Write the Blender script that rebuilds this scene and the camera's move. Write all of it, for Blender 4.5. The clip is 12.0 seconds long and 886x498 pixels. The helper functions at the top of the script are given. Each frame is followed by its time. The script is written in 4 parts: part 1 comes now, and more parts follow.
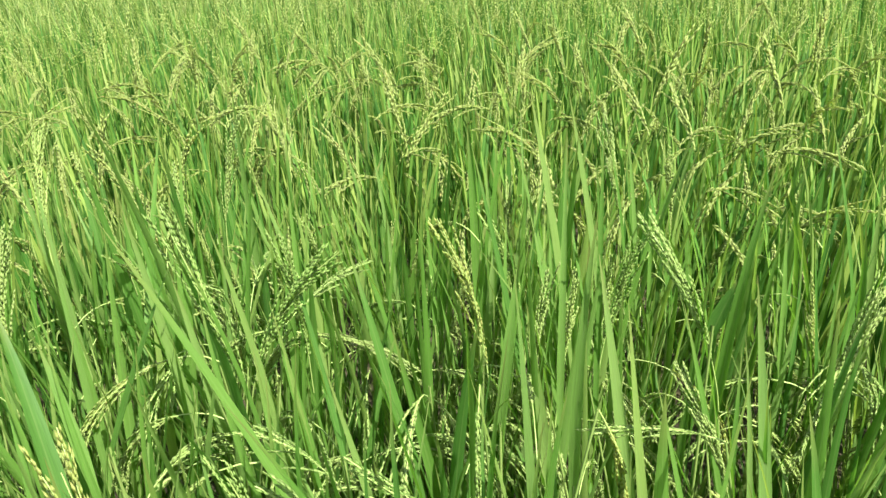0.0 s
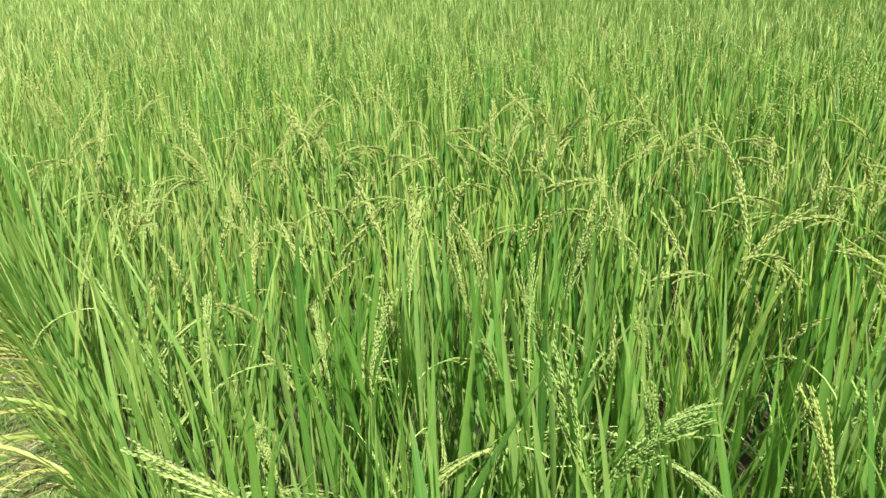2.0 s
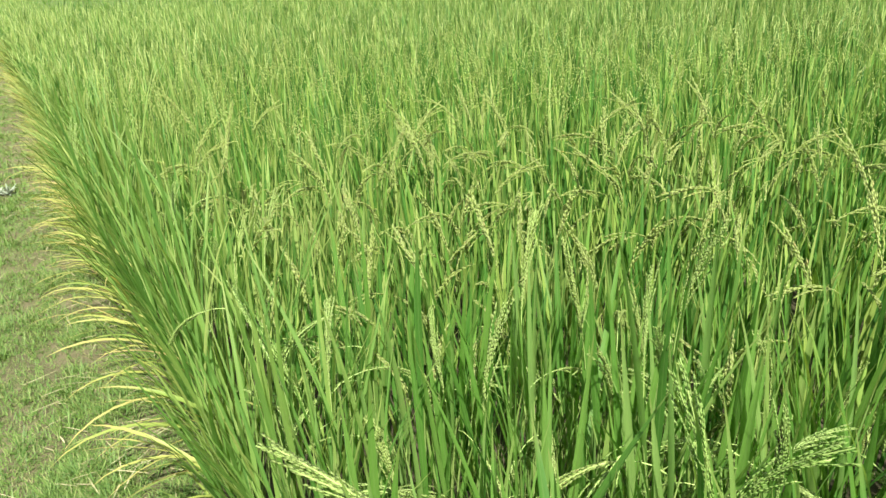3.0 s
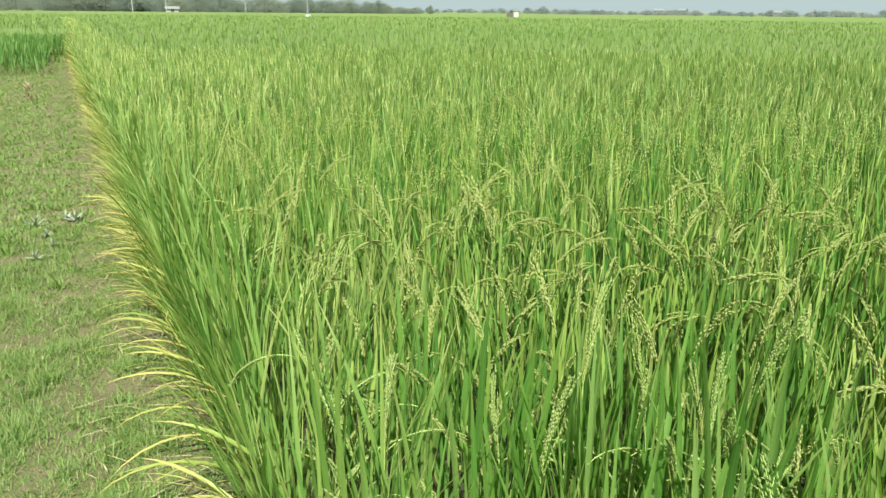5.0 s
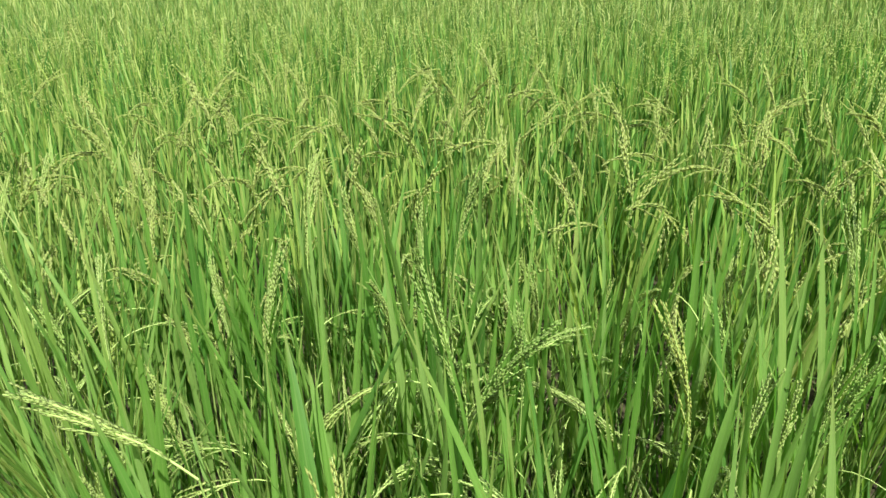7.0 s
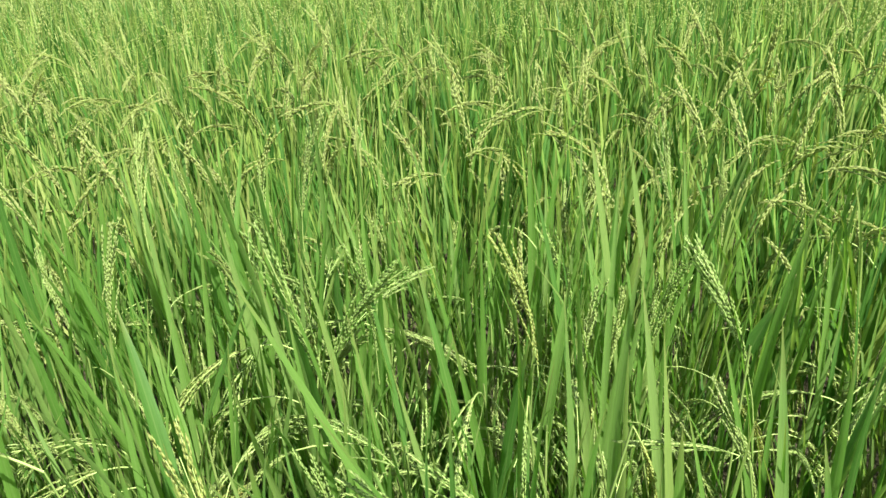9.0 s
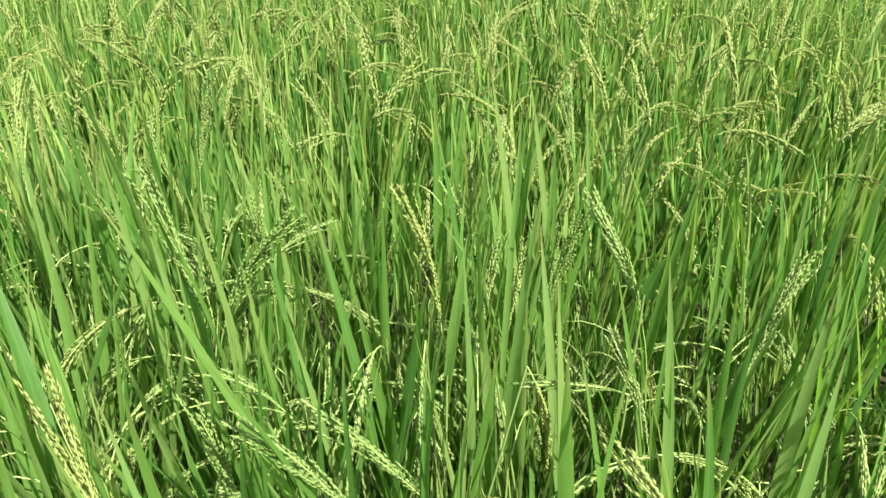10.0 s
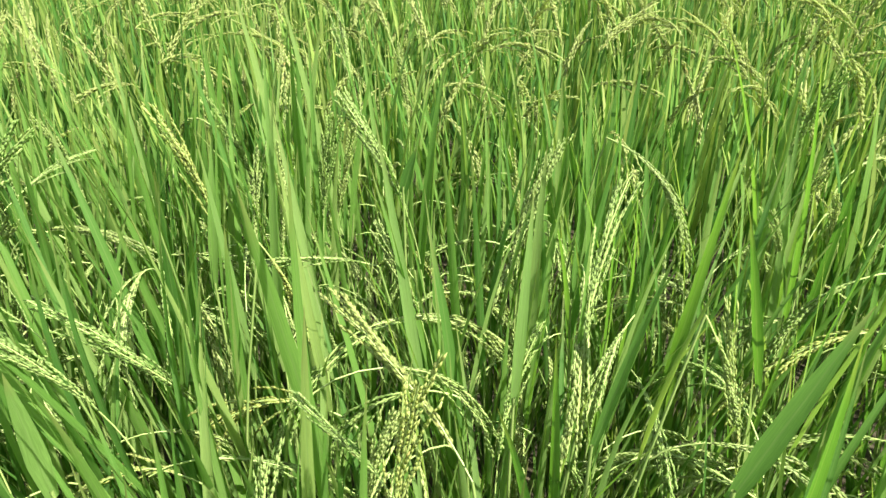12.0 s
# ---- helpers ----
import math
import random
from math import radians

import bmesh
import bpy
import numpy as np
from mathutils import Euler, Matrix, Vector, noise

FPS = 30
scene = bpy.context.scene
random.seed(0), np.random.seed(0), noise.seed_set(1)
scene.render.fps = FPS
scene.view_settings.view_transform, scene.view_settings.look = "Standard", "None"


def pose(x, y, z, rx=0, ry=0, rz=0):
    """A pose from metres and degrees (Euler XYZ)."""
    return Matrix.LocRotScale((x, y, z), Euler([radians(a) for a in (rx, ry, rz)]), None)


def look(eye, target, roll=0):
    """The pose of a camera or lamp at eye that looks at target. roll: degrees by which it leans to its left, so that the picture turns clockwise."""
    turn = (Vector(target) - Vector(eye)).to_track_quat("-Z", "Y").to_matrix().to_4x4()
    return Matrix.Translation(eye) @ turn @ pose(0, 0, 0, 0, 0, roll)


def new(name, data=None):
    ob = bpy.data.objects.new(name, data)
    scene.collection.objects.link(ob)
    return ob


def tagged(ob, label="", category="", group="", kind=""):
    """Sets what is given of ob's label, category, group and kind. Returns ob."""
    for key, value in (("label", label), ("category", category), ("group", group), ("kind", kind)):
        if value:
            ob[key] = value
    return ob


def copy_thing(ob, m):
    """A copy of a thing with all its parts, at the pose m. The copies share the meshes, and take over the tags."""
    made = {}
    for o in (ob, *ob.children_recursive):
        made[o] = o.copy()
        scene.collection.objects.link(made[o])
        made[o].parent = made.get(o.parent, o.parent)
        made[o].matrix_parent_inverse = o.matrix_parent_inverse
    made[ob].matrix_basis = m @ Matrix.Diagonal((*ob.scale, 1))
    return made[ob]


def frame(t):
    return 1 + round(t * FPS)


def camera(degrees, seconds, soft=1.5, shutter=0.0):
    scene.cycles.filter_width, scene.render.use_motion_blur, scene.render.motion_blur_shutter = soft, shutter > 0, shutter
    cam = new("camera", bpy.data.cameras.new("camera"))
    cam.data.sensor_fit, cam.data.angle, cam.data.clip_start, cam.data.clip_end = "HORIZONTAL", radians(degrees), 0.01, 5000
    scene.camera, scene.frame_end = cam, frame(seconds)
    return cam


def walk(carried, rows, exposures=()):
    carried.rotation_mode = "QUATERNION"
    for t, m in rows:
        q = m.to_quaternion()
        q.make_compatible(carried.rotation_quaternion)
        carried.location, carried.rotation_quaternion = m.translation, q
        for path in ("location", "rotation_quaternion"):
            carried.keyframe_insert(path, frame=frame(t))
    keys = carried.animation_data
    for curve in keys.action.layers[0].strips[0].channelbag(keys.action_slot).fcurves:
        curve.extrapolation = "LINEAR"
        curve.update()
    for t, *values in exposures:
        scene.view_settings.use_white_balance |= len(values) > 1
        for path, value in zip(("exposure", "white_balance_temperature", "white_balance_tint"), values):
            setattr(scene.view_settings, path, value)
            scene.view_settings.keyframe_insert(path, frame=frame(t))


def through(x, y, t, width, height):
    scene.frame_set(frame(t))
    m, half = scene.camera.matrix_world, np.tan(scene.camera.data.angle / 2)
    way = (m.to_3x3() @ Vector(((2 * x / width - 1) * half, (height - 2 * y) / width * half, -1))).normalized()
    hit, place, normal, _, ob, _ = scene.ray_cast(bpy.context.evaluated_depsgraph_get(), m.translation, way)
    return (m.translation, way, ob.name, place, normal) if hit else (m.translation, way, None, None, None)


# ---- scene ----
cam = camera(62.7, 12.0, soft=1.5)

PATH = [
    (0, (0.385, 0.006, 1.337), (1.969, 0.904, 0.510), -2.80),
    (0.5, (0.401, 0.052, 1.387), (1.864, 1.112, 0.529), -4.10),
    (1, (0.421, 0.068, 1.452), (1.825, 1.202, 0.591), -3.00),
    (1.5, (0.383, 0.092, 1.479), (1.693, 1.363, 0.660), -1.10),
    (2, (0.323, 0.132, 1.494), (1.468, 1.576, 0.716), -0.90),
    (2.5, (0.292, 0.141, 1.512), (1.262, 1.710, 0.740), -3.10),
    (2.7, (0.290, 0.142, 1.514), (1.231, 1.726, 0.735), -3.30),
    (4.3, (0.260, 0.179, 1.528), (1.184, 1.812, 0.836), -1.90),
    (4.5, (0.256, 0.181, 1.528), (1.152, 1.828, 0.831), -1.50),
    (5, (0.239, 0.168, 1.535), (1.105, 1.861, 0.912), 0.60),
    (5.3, (0.243, 0.152, 1.536), (1.190, 1.834, 1.012), 2.61),
    (5.5, (0.254, 0.133, 1.534), (1.201, 1.831, 1.066), 4.40),
    (5.8, (0.263, 0.084, 1.523), (1.275, 1.763, 1.131), 4.45),
    (6, (0.270, 0.050, 1.513), (1.305, 1.704, 1.077), 3.10),
    (6.1, (0.281, 0.037, 1.508), (1.317, 1.676, 1.024), 1.85),
    (6.3, (0.304, 0.025, 1.491), (1.368, 1.620, 0.924), 0.31),
    (6.5, (0.307, 0.020, 1.477), (1.420, 1.547, 0.821), -0.70),
    (7, (0.331, 0.028, 1.445), (1.605, 1.343, 0.640), -0.70),
    (7.5, (0.337, 0.023, 1.426), (1.672, 1.234, 0.559), -1.70),
    (7.7, (0.336, 0.021, 1.418), (1.700, 1.205, 0.559), -1.30),
    (9.3, (0.337, -0.032, 1.427), (1.835, 0.917, 0.503), -1.90),
    (9.5, (0.348, -0.035, 1.416), (1.862, 0.844, 0.448), -0.10),
    (10, (0.343, -0.043, 1.387), (1.905, 0.767, 0.436), 0.70),
    (10.5, (0.352, -0.061, 1.389), (1.957, 0.633, 0.418), 1.30),
    (11, (0.350, -0.090, 1.383), (1.985, 0.575, 0.442), 0.30),
    (11.5, (0.340, -0.136, 1.348), (2.014, 0.402, 0.394), 2.80),
    (12, (0.325, -0.215, 1.307), (1.990, 0.267, 0.310), -0.10),
]

EXPOSURES = [(0, 1.63, 6650, 0), (2.5, 1.45, 6650, 0), (4.5, 1.36, 6500, 0), (5, 1.30, 6600, 0), (5.5, 1.19, 6900, 7), (6, 1.13, 7150, 13), (6.5, 1.18, 7300, 13), (7, 1.34, 6650, -2), (7.5, 1.44, 6550, 3), (9.5, 1.55, 6550, 3), (10.5, 1.65, 6550, 3), (11, 1.68, 6550, 3), (12, 1.78, 6600, 7)]
walk(cam, [(t, look(eye, target, roll)) for t, eye, target, roll in PATH], EXPOSURES)

# ---- light ----
SUN_HEADING, SUN_HEIGHT = 202.0, 54.0      # degrees clockwise from +y, degrees above level

world = bpy.data.worlds.new("hazy_sky")
scene.world = world
world.use_nodes = True
wn, wl = world.node_tree.nodes, world.node_tree.links
wn.clear()
sky = wn.new("ShaderNodeTexSky")
sky.sky_type, sky.sun_disc = "NISHITA", False
sky.sun_elevation, sky.sun_rotation = radians(SUN_HEIGHT), radians(SUN_HEADING)
sky.air_density, sky.dust_density, sky.ozone_density = 1.3, 5.0, 1.0
strength = wn.new("ShaderNodeBackground")
strength.inputs["Strength"].default_value = 0.085
haze = wn.new("ShaderNodeBackground")          # the even grey veil of a hazy noon sky
haze.inputs["Color"].default_value = (0.545, 0.640, 0.690, 1)
haze.inputs["Strength"].default_value = 0.455
both = wn.new("ShaderNodeMixShader")
both.inputs[0].default_value = 0.86
sky_out = wn.new("ShaderNodeOutputWorld")
wl.new(sky.outputs[0], strength.inputs[0])
wl.new(strength.outputs[0], both.inputs[1])
wl.new(haze.outputs[0], both.inputs[2])
wl.new(both.outputs[0], sky_out.inputs[0])

sun_data = bpy.data.lights.new("sun", "SUN")
sun_data.energy, sun_data.angle, sun_data.color = 5.0, radians(0.6), (1.0, 0.95, 0.86)
sun = new("sun", sun_data)
sh, se = radians(SUN_HEADING), radians(SUN_HEIGHT)
sun_way = Vector((math.sin(sh) * math.cos(se), math.cos(sh) * math.cos(se), math.sin(se)))
sun.matrix_world = look(sun_way * 60, (0, 0, 0))


# ---- materials ----
def material(name):
    m = bpy.data.materials.new(name)
    m.use_nodes = True
    m.node_tree.nodes.clear()
    return m, m.node_tree.nodes, m.node_tree.links


def ramp(nodes, stops):
    r = nodes.new("ShaderNodeValToRGB")
    r.color_ramp.elements[0].position, r.color_ramp.elements[0].color = stops[0][0], (*stops[0][1], 1)
    r.color_ramp.elements[1].position, r.color_ramp.elements[1].color = stops[-1][0], (*stops[-1][1], 1)
    for p, c in stops[1:-1]:
        r.color_ramp.elements.new(p).color = (*c, 1)
    return r


def mixed(nodes, links, fac, a, b, kind="MIX"):
    m = nodes.new("ShaderNodeMix")
    m.data_type, m.blend_type = "RGBA", kind
    for socket, value in ((m.inputs[0], fac), (m.inputs[6], a), (m.inputs[7], b)):
        if isinstance(value, (int, float)):
            socket.default_value = value
        elif isinstance(value, tuple):
            socket.default_value = (*value, 1)
        else:
            links.new(value, socket)
    return m.outputs[2]


def noise_of(nodes, links, scale, detail=3.0, rough=0.55, stretch=None):
    n = nodes.new("ShaderNodeTexNoise")
    n.inputs["Scale"].default_value, n.inputs["Detail"].default_value, n.inputs["Roughness"].default_value = scale, detail, rough
    co = nodes.new("ShaderNodeTexCoord")
    if stretch:
        mp = nodes.new("ShaderNodeMapping")
        mp.inputs["Scale"].default_value = stretch
        links.new(co.outputs["Object"], mp.inputs[0])
        links.new(mp.outputs[0], n.inputs["Vector"])
    else:
        links.new(co.outputs["Object"], n.inputs["Vector"])
    return n.outputs[0]


def finish(m, nodes, links, colour, rough=0.5, through_light=0.0, through_colour=None, bump=None, bump_height=0.002, specular=0.5, metal=0.0, sheen=0.0):
    p = nodes.new("ShaderNodeBsdfPrincipled")
    if isinstance(colour, tuple):
        p.inputs["Base Color"].default_value = (*colour, 1)
    else:
        links.new(colour, p.inputs["Base Color"])
    if isinstance(rough, (int, float)):
        p.inputs["Roughness"].default_value = rough
    else:
        links.new(rough, p.inputs["Roughness"])
    p.inputs["Specular IOR Level"].default_value = specular
    p.inputs["Metallic"].default_value = metal
    if bump is not None:
        b = nodes.new("ShaderNodeBump")
        b.inputs["Distance"].default_value = bump_height
        links.new(bump, b.inputs["Height"])
        links.new(b.outputs[0], p.inputs["Normal"])
    out = nodes.new("ShaderNodeOutputMaterial")
    if through_light > 0:
        t = nodes.new("ShaderNodeBsdfTranslucent")
        links.new(through_colour if through_colour is not None else colour, t.inputs[0])
        mix = nodes.new("ShaderNodeMixShader")
        mix.inputs[0].default_value = through_light
        links.new(p.outputs[0], mix.inputs[1])
        links.new(t.outputs[0], mix.inputs[2])
        links.new(mix.outputs[0], out.inputs[0])
    else:
        links.new(p.outputs[0], out.inputs[0])
    return m


def attribute(nodes, name):
    a = nodes.new("ShaderNodeAttribute")
    a.attribute_name = name
    return a.outputs["Fac"]


def leaf_material(name, stops, tip, per_island, tip_from=0.8, through=0.36):
    """A ribbed grass leaf: tone by plant or leaf, paler midrib, drying tip, fine streaks along it."""
    m, n, l = material(name)
    if per_island:
        tone = n.new("ShaderNodeNewGeometry").outputs["Random Per Island"]
    else:
        tone = n.new("ShaderNodeObjectInfo").outputs["Random"]
    r = ramp(n, stops)
    l.new(tone, r.inputs[0])
    along, across = attribute(n, "along"), attribute(n, "across")
    streak = n.new("ShaderNodeTexNoise")
    comb = n.new("ShaderNodeCombineXYZ")
    l.new(across, comb.inputs[0]), l.new(along, comb.inputs[1]), l.new(tone, comb.inputs[2])
    mp = n.new("ShaderNodeMapping")
    mp.inputs["Scale"].default_value = (9, 4, 60)
    l.new(comb.outputs[0], mp.inputs[0]), l.new(mp.outputs[0], streak.inputs["Vector"])
    streak.inputs["Scale"].default_value = 1.6
    sr = ramp(n, [(0.3, (0.78, 0.80, 0.74)), (0.7, (1.15, 1.12, 1.1))])
    l.new(streak.outputs[0], sr.inputs[0])
    c = mixed(n, l, 1.0, r.outputs[0], sr.outputs[0], "MULTIPLY")
    rib = n.new("ShaderNodeMapRange")
    rib.inputs[1].default_value, rib.inputs[2].default_value, rib.inputs[3].default_value, rib.inputs[4].default_value = 0.0, 0.16, 0.45, 0.0
    ab = n.new("ShaderNodeMath")
    ab.operation = "ABSOLUTE"
    l.new(across, ab.inputs[0]), l.new(ab.outputs[0], rib.inputs[0])
    c = mixed(n, l, rib.outputs[0], c, (0.20, 0.30, 0.10))
    tm = n.new("ShaderNodeMapRange")
    tm.inputs[1].default_value, tm.inputs[2].default_value = tip_from, 1.0
    l.new(along, tm.inputs[0])
    c = mixed(n, l, tm.outputs[0], c, tip)
    warm = mixed(n, l, 1.0, c, (1.1, 1.15, 0.55), "MULTIPLY")
    return finish(m, n, l, c, rough=0.52, through_light=through, through_colour=warm, specular=0.34)


GREENS = [(0.0, (0.078, 0.190, 0.040)), (0.3, (0.125, 0.258, 0.050)), (0.6, (0.168, 0.305, 0.068)), (0.8, (0.195, 0.318, 0.098)), (1.0, (0.255, 0.355, 0.102))]
YELLOWS = [(0.0, (0.22, 0.30, 0.07)), (0.4, (0.33, 0.36, 0.10)), (0.8, (0.44, 0.40, 0.15)), (1.0, (0.46, 0.35, 0.17))]
LEAF = leaf_material("rice_leaf", GREENS, (0.22, 0.26, 0.08), False, 0.8, 0.58)
LEAF_PALE = leaf_material("paling_rice_leaf", [(0.0, (0.100, 0.215, 0.048)), (0.5, (0.170, 0.290, 0.070)), (0.8, (0.235, 0.345, 0.095)), (1.0, (0.33, 0.39, 0.13))], (0.32, 0.36, 0.12), False, 0.7, 0.55)
LEAF_DRY = leaf_material("yellowed_rice_leaf", YELLOWS, (0.44, 0.36, 0.14), False, 0.6)
EDGE_DRY = leaf_material("yellowed_leaves_along_the_edge", YELLOWS, (0.44, 0.36, 0.14), True, 0.6)
FIELD_LEAF = leaf_material("rice_leaf_in_the_field", [(0.0, (0.036, 0.115, 0.018)), (0.4, (0.075, 0.190, 0.030)), (0.7, (0.140, 0.265, 0.050)), (1.0, (0.30, 0.39, 0.10))], (0.26, 0.31, 0.08), True)
RIPE_LEAF = leaf_material("ripening_leaf_near_the_path", [(0.0, (0.055, 0.14, 0.026)), (0.35, (0.125, 0.24, 0.052)), (0.7, (0.21, 0.32, 0.085)), (1.0, (0.35, 0.40, 0.14))], (0.33, 0.37, 0.12), True, 0.7)
FAR_FIELD_LEAF = leaf_material("rice_leaf_far_off", [(0.0, (0.050, 0.140, 0.026)), (0.5, (0.100, 0.205, 0.042)), (1.0, (0.20, 0.30, 0.078))], (0.22, 0.27, 0.07), True, 0.6)
YOUNG_LEAF = leaf_material("young_rice_leaf", [(0.0, (0.075, 0.18, 0.042)), (1.0, (0.135, 0.25, 0.06))], (0.16, 0.26, 0.07), True)
GRASS_LEAF = leaf_material("path_grass", [(0.0, (0.080, 0.165, 0.040)), (0.5, (0.140, 0.230, 0.058)), (0.85, (0.205, 0.28, 0.085)), (1.0, (0.33, 0.31, 0.16))], (0.17, 0.245, 0.07), True, 0.7)


def grain_material(name, per_island):
    m, n, l = material(name)
    tone = n.new("ShaderNodeNewGeometry").outputs["Random Per Island"]
    r = ramp(n, [(0.0, (0.39, 0.49, 0.19)), (0.5, (0.44, 0.535, 0.22)), (0.97, (0.495, 0.57, 0.26)), (1.0, (0.50, 0.46, 0.22))])
    l.new(tone, r.inputs[0])
    fine = noise_of(n, l, 900.0, 2.0)
    fr = ramp(n, [(0.3, (0.90, 0.91, 0.87)), (0.7, (1.07, 1.07, 1.04))])
    l.new(fine, fr.inputs[0])
    c = mixed(n, l, 1.0, r.outputs[0], fr.outputs[0], "MULTIPLY")
    if per_island:
        c = mixed(n, l, 1.0, c, (1.13, 1.07, 1.03), "MULTIPLY")
    else:
        o = n.new("ShaderNodeObjectInfo").outputs["Random"]
        orr = ramp(n, [(0.0, (0.74, 0.88, 0.66)), (0.5, (0.97, 1.0, 0.95)), (0.9, (1.04, 1.0, 0.92)), (1.0, (1.10, 0.97, 0.72))])
        l.new(o, orr.inputs[0])
        c = mixed(n, l, 1.0, c, orr.outputs[0], "MULTIPLY")
    return finish(m, n, l, c, rough=0.65, through_light=0.62, specular=0.2, bump=fine, bump_height=0.00008)


GRAIN = grain_material("rice_grain", False)
FIELD_GRAIN = grain_material("rice_grain_in_the_field", True)

m, n, l = material("rice_culm")
c = ramp(n, [(0.3, (0.13, 0.20, 0.05)), (0.7, (0.21, 0.28, 0.085))])
l.new(noise_of(n, l, 30.0, 3.0, 0.5, (1, 1, 0.15)), c.inputs[0])
CULM = finish(m, n, l, c.outputs[0], rough=0.45)

m, n, l = material("ear_stalk")
c = ramp(n, [(0.3, (0.27, 0.37, 0.11)), (0.7, (0.36, 0.45, 0.15))])
l.new(noise_of(n, l, 60.0, 3.0, 0.5), c.inputs[0])
EAR_STALK = finish(m, n, l, c.outputs[0], rough=0.5)

m, n, l = material("paddy_mud")
c = ramp(n, [(0.3, (0.030, 0.027, 0.016)), (0.55, (0.050, 0.044, 0.026)), (0.75, (0.085, 0.070, 0.038))])
mud = noise_of(n, l, 7.0, 6.0, 0.65)
l.new(mud, c.inputs[0])
MUD = finish(m, n, l, c.outputs[0], rough=0.85, bump=mud, bump_height=0.03, specular=0.15)

m, n, l = material("dry_path_soil")
c = ramp(n, [(0.25, (0.080, 0.080, 0.040)), (0.5, (0.130, 0.115, 0.066)), (0.7, (0.185, 0.153, 0.098)), (0.85, (0.24, 0.20, 0.145))])
big = noise_of(n, l, 3.5, 8.0, 0.62)
l.new(big, c.inputs[0])
crumb = noise_of(n, l, 70.0, 5.0, 0.7)
cr = ramp(n, [(0.3, (0.65, 0.65, 0.62)), (0.7, (1.15, 1.15, 1.15))])
l.new(crumb, cr.inputs[0])
SOIL = finish(m, n, l, mixed(n, l, 1.0, c.outputs[0], cr.outputs[0], "MULTIPLY"), rough=0.9, bump=crumb, bump_height=0.012, specular=0.2)

m, n, l = material("far_rice_canopy")
c = ramp(n, [(0.25, (0.085, 0.132, 0.036)), (0.5, (0.115, 0.162, 0.046)), (0.75, (0.145, 0.19, 0.058))])
near_noise = noise_of(n, l, 9.0, 5.0, 0.7)
l.new(near_noise, c.inputs[0])
wide = ramp(n, [(0.3, (0.85, 0.95, 0.8)), (0.7, (1.1, 1.03, 1.1))])
l.new(noise_of(n, l, 0.06, 4.0, 0.5), wide.inputs[0])
CANOPY = finish(m, n, l, mixed(n, l, 1.0, c.outputs[0], wide.outputs[0], "MULTIPLY"), rough=0.75, bump=near_noise, bump_height=0.08, specular=0.2)

m, n, l = material("open_farmland")
c = ramp(n, [(0.3, (0.09, 0.14, 0.05)), (0.5, (0.12, 0.165, 0.065)), (0.7, (0.15, 0.18, 0.085))])
l.new(noise_of(n, l, 0.02, 6.0, 0.6), c.inputs[0])
LAND = finish(m, n, l, c.outputs[0], rough=0.95, specular=0.1)


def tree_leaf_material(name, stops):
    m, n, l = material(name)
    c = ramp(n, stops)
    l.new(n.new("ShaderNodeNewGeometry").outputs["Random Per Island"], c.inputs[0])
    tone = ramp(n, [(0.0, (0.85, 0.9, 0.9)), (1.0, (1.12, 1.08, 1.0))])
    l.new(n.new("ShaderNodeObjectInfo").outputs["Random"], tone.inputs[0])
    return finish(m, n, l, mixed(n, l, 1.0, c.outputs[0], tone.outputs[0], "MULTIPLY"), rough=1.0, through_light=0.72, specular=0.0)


# greens paled and greyed: distance haze is put into the leaf colour
TREE_LEAF = tree_leaf_material("hazy_tree_leaf", [(0.0, (0.245, 0.285, 0.255)), (0.5, (0.265, 0.305, 0.27)), (1.0, (0.285, 0.325, 0.28))])
FAR_LEAF = tree_leaf_material("far_hazy_tree_leaf", [(0.0, (0.27, 0.30, 0.305)), (1.0, (0.31, 0.34, 0.335))])

m, n, l = material("tree_bark")
c = ramp(n, [(0.3, (0.10, 0.085, 0.065)), (0.7, (0.19, 0.165, 0.13))])
bark = noise_of(n, l, 5.0, 5.0, 0.6, (4, 4, 0.6))
l.new(bark, c.inputs[0])
BARK = finish(m, n, l, c.outputs[0], rough=0.9, bump=bark, bump_height=0.02)


def plain(name, low, high, scale, rough, metal=0.0, relief=0.003):
    m, n, l = material(name)
    c = ramp(n, [(0.3, low), (0.7, high)])
    v = noise_of(n, l, scale, 5.0, 0.6)
    l.new(v, c.inputs[0])
    return finish(m, n, l, c.outputs[0], rough=rough, metal=metal, bump=v, bump_height=relief)


CONCRETE = plain("pole_concrete", (0.115, 0.125, 0.13), (0.165, 0.175, 0.18), 4.0, 0.85)
STEEL = plain("weathered_steel", (0.16, 0.16, 0.17), (0.28, 0.28, 0.28), 8.0, 0.55, 0.6)
PORCELAIN = plain("insulator_porcelain", (0.10, 0.08, 0.07), (0.14, 0.11, 0.10), 12.0, 0.25)
WHITEWASH = plain("old_whitewash", (0.30, 0.32, 0.32), (0.40, 0.41, 0.40), 2.0, 0.8)
TIN = plain("weathered_tin", (0.17, 0.18, 0.18), (0.25, 0.25, 0.25), 1.5, 0.5, 0.3)
TIMBER = plain("dark_timber", (0.06, 0.05, 0.04), (0.12, 0.10, 0.08), 6.0, 0.85)
BRICKWALL = plain("village_wall", (0.13, 0.15, 0.165), (0.17, 0.19, 0.205), 1.0, 0.9)
RUST = plain("grey_rusted_tin", (0.12, 0.13, 0.145), (0.16, 0.175, 0.19), 1.5, 0.9)
WITHERED = plain("withered_weed", (0.16, 0.14, 0.08), (0.26, 0.22, 0.12), 30.0, 0.8)
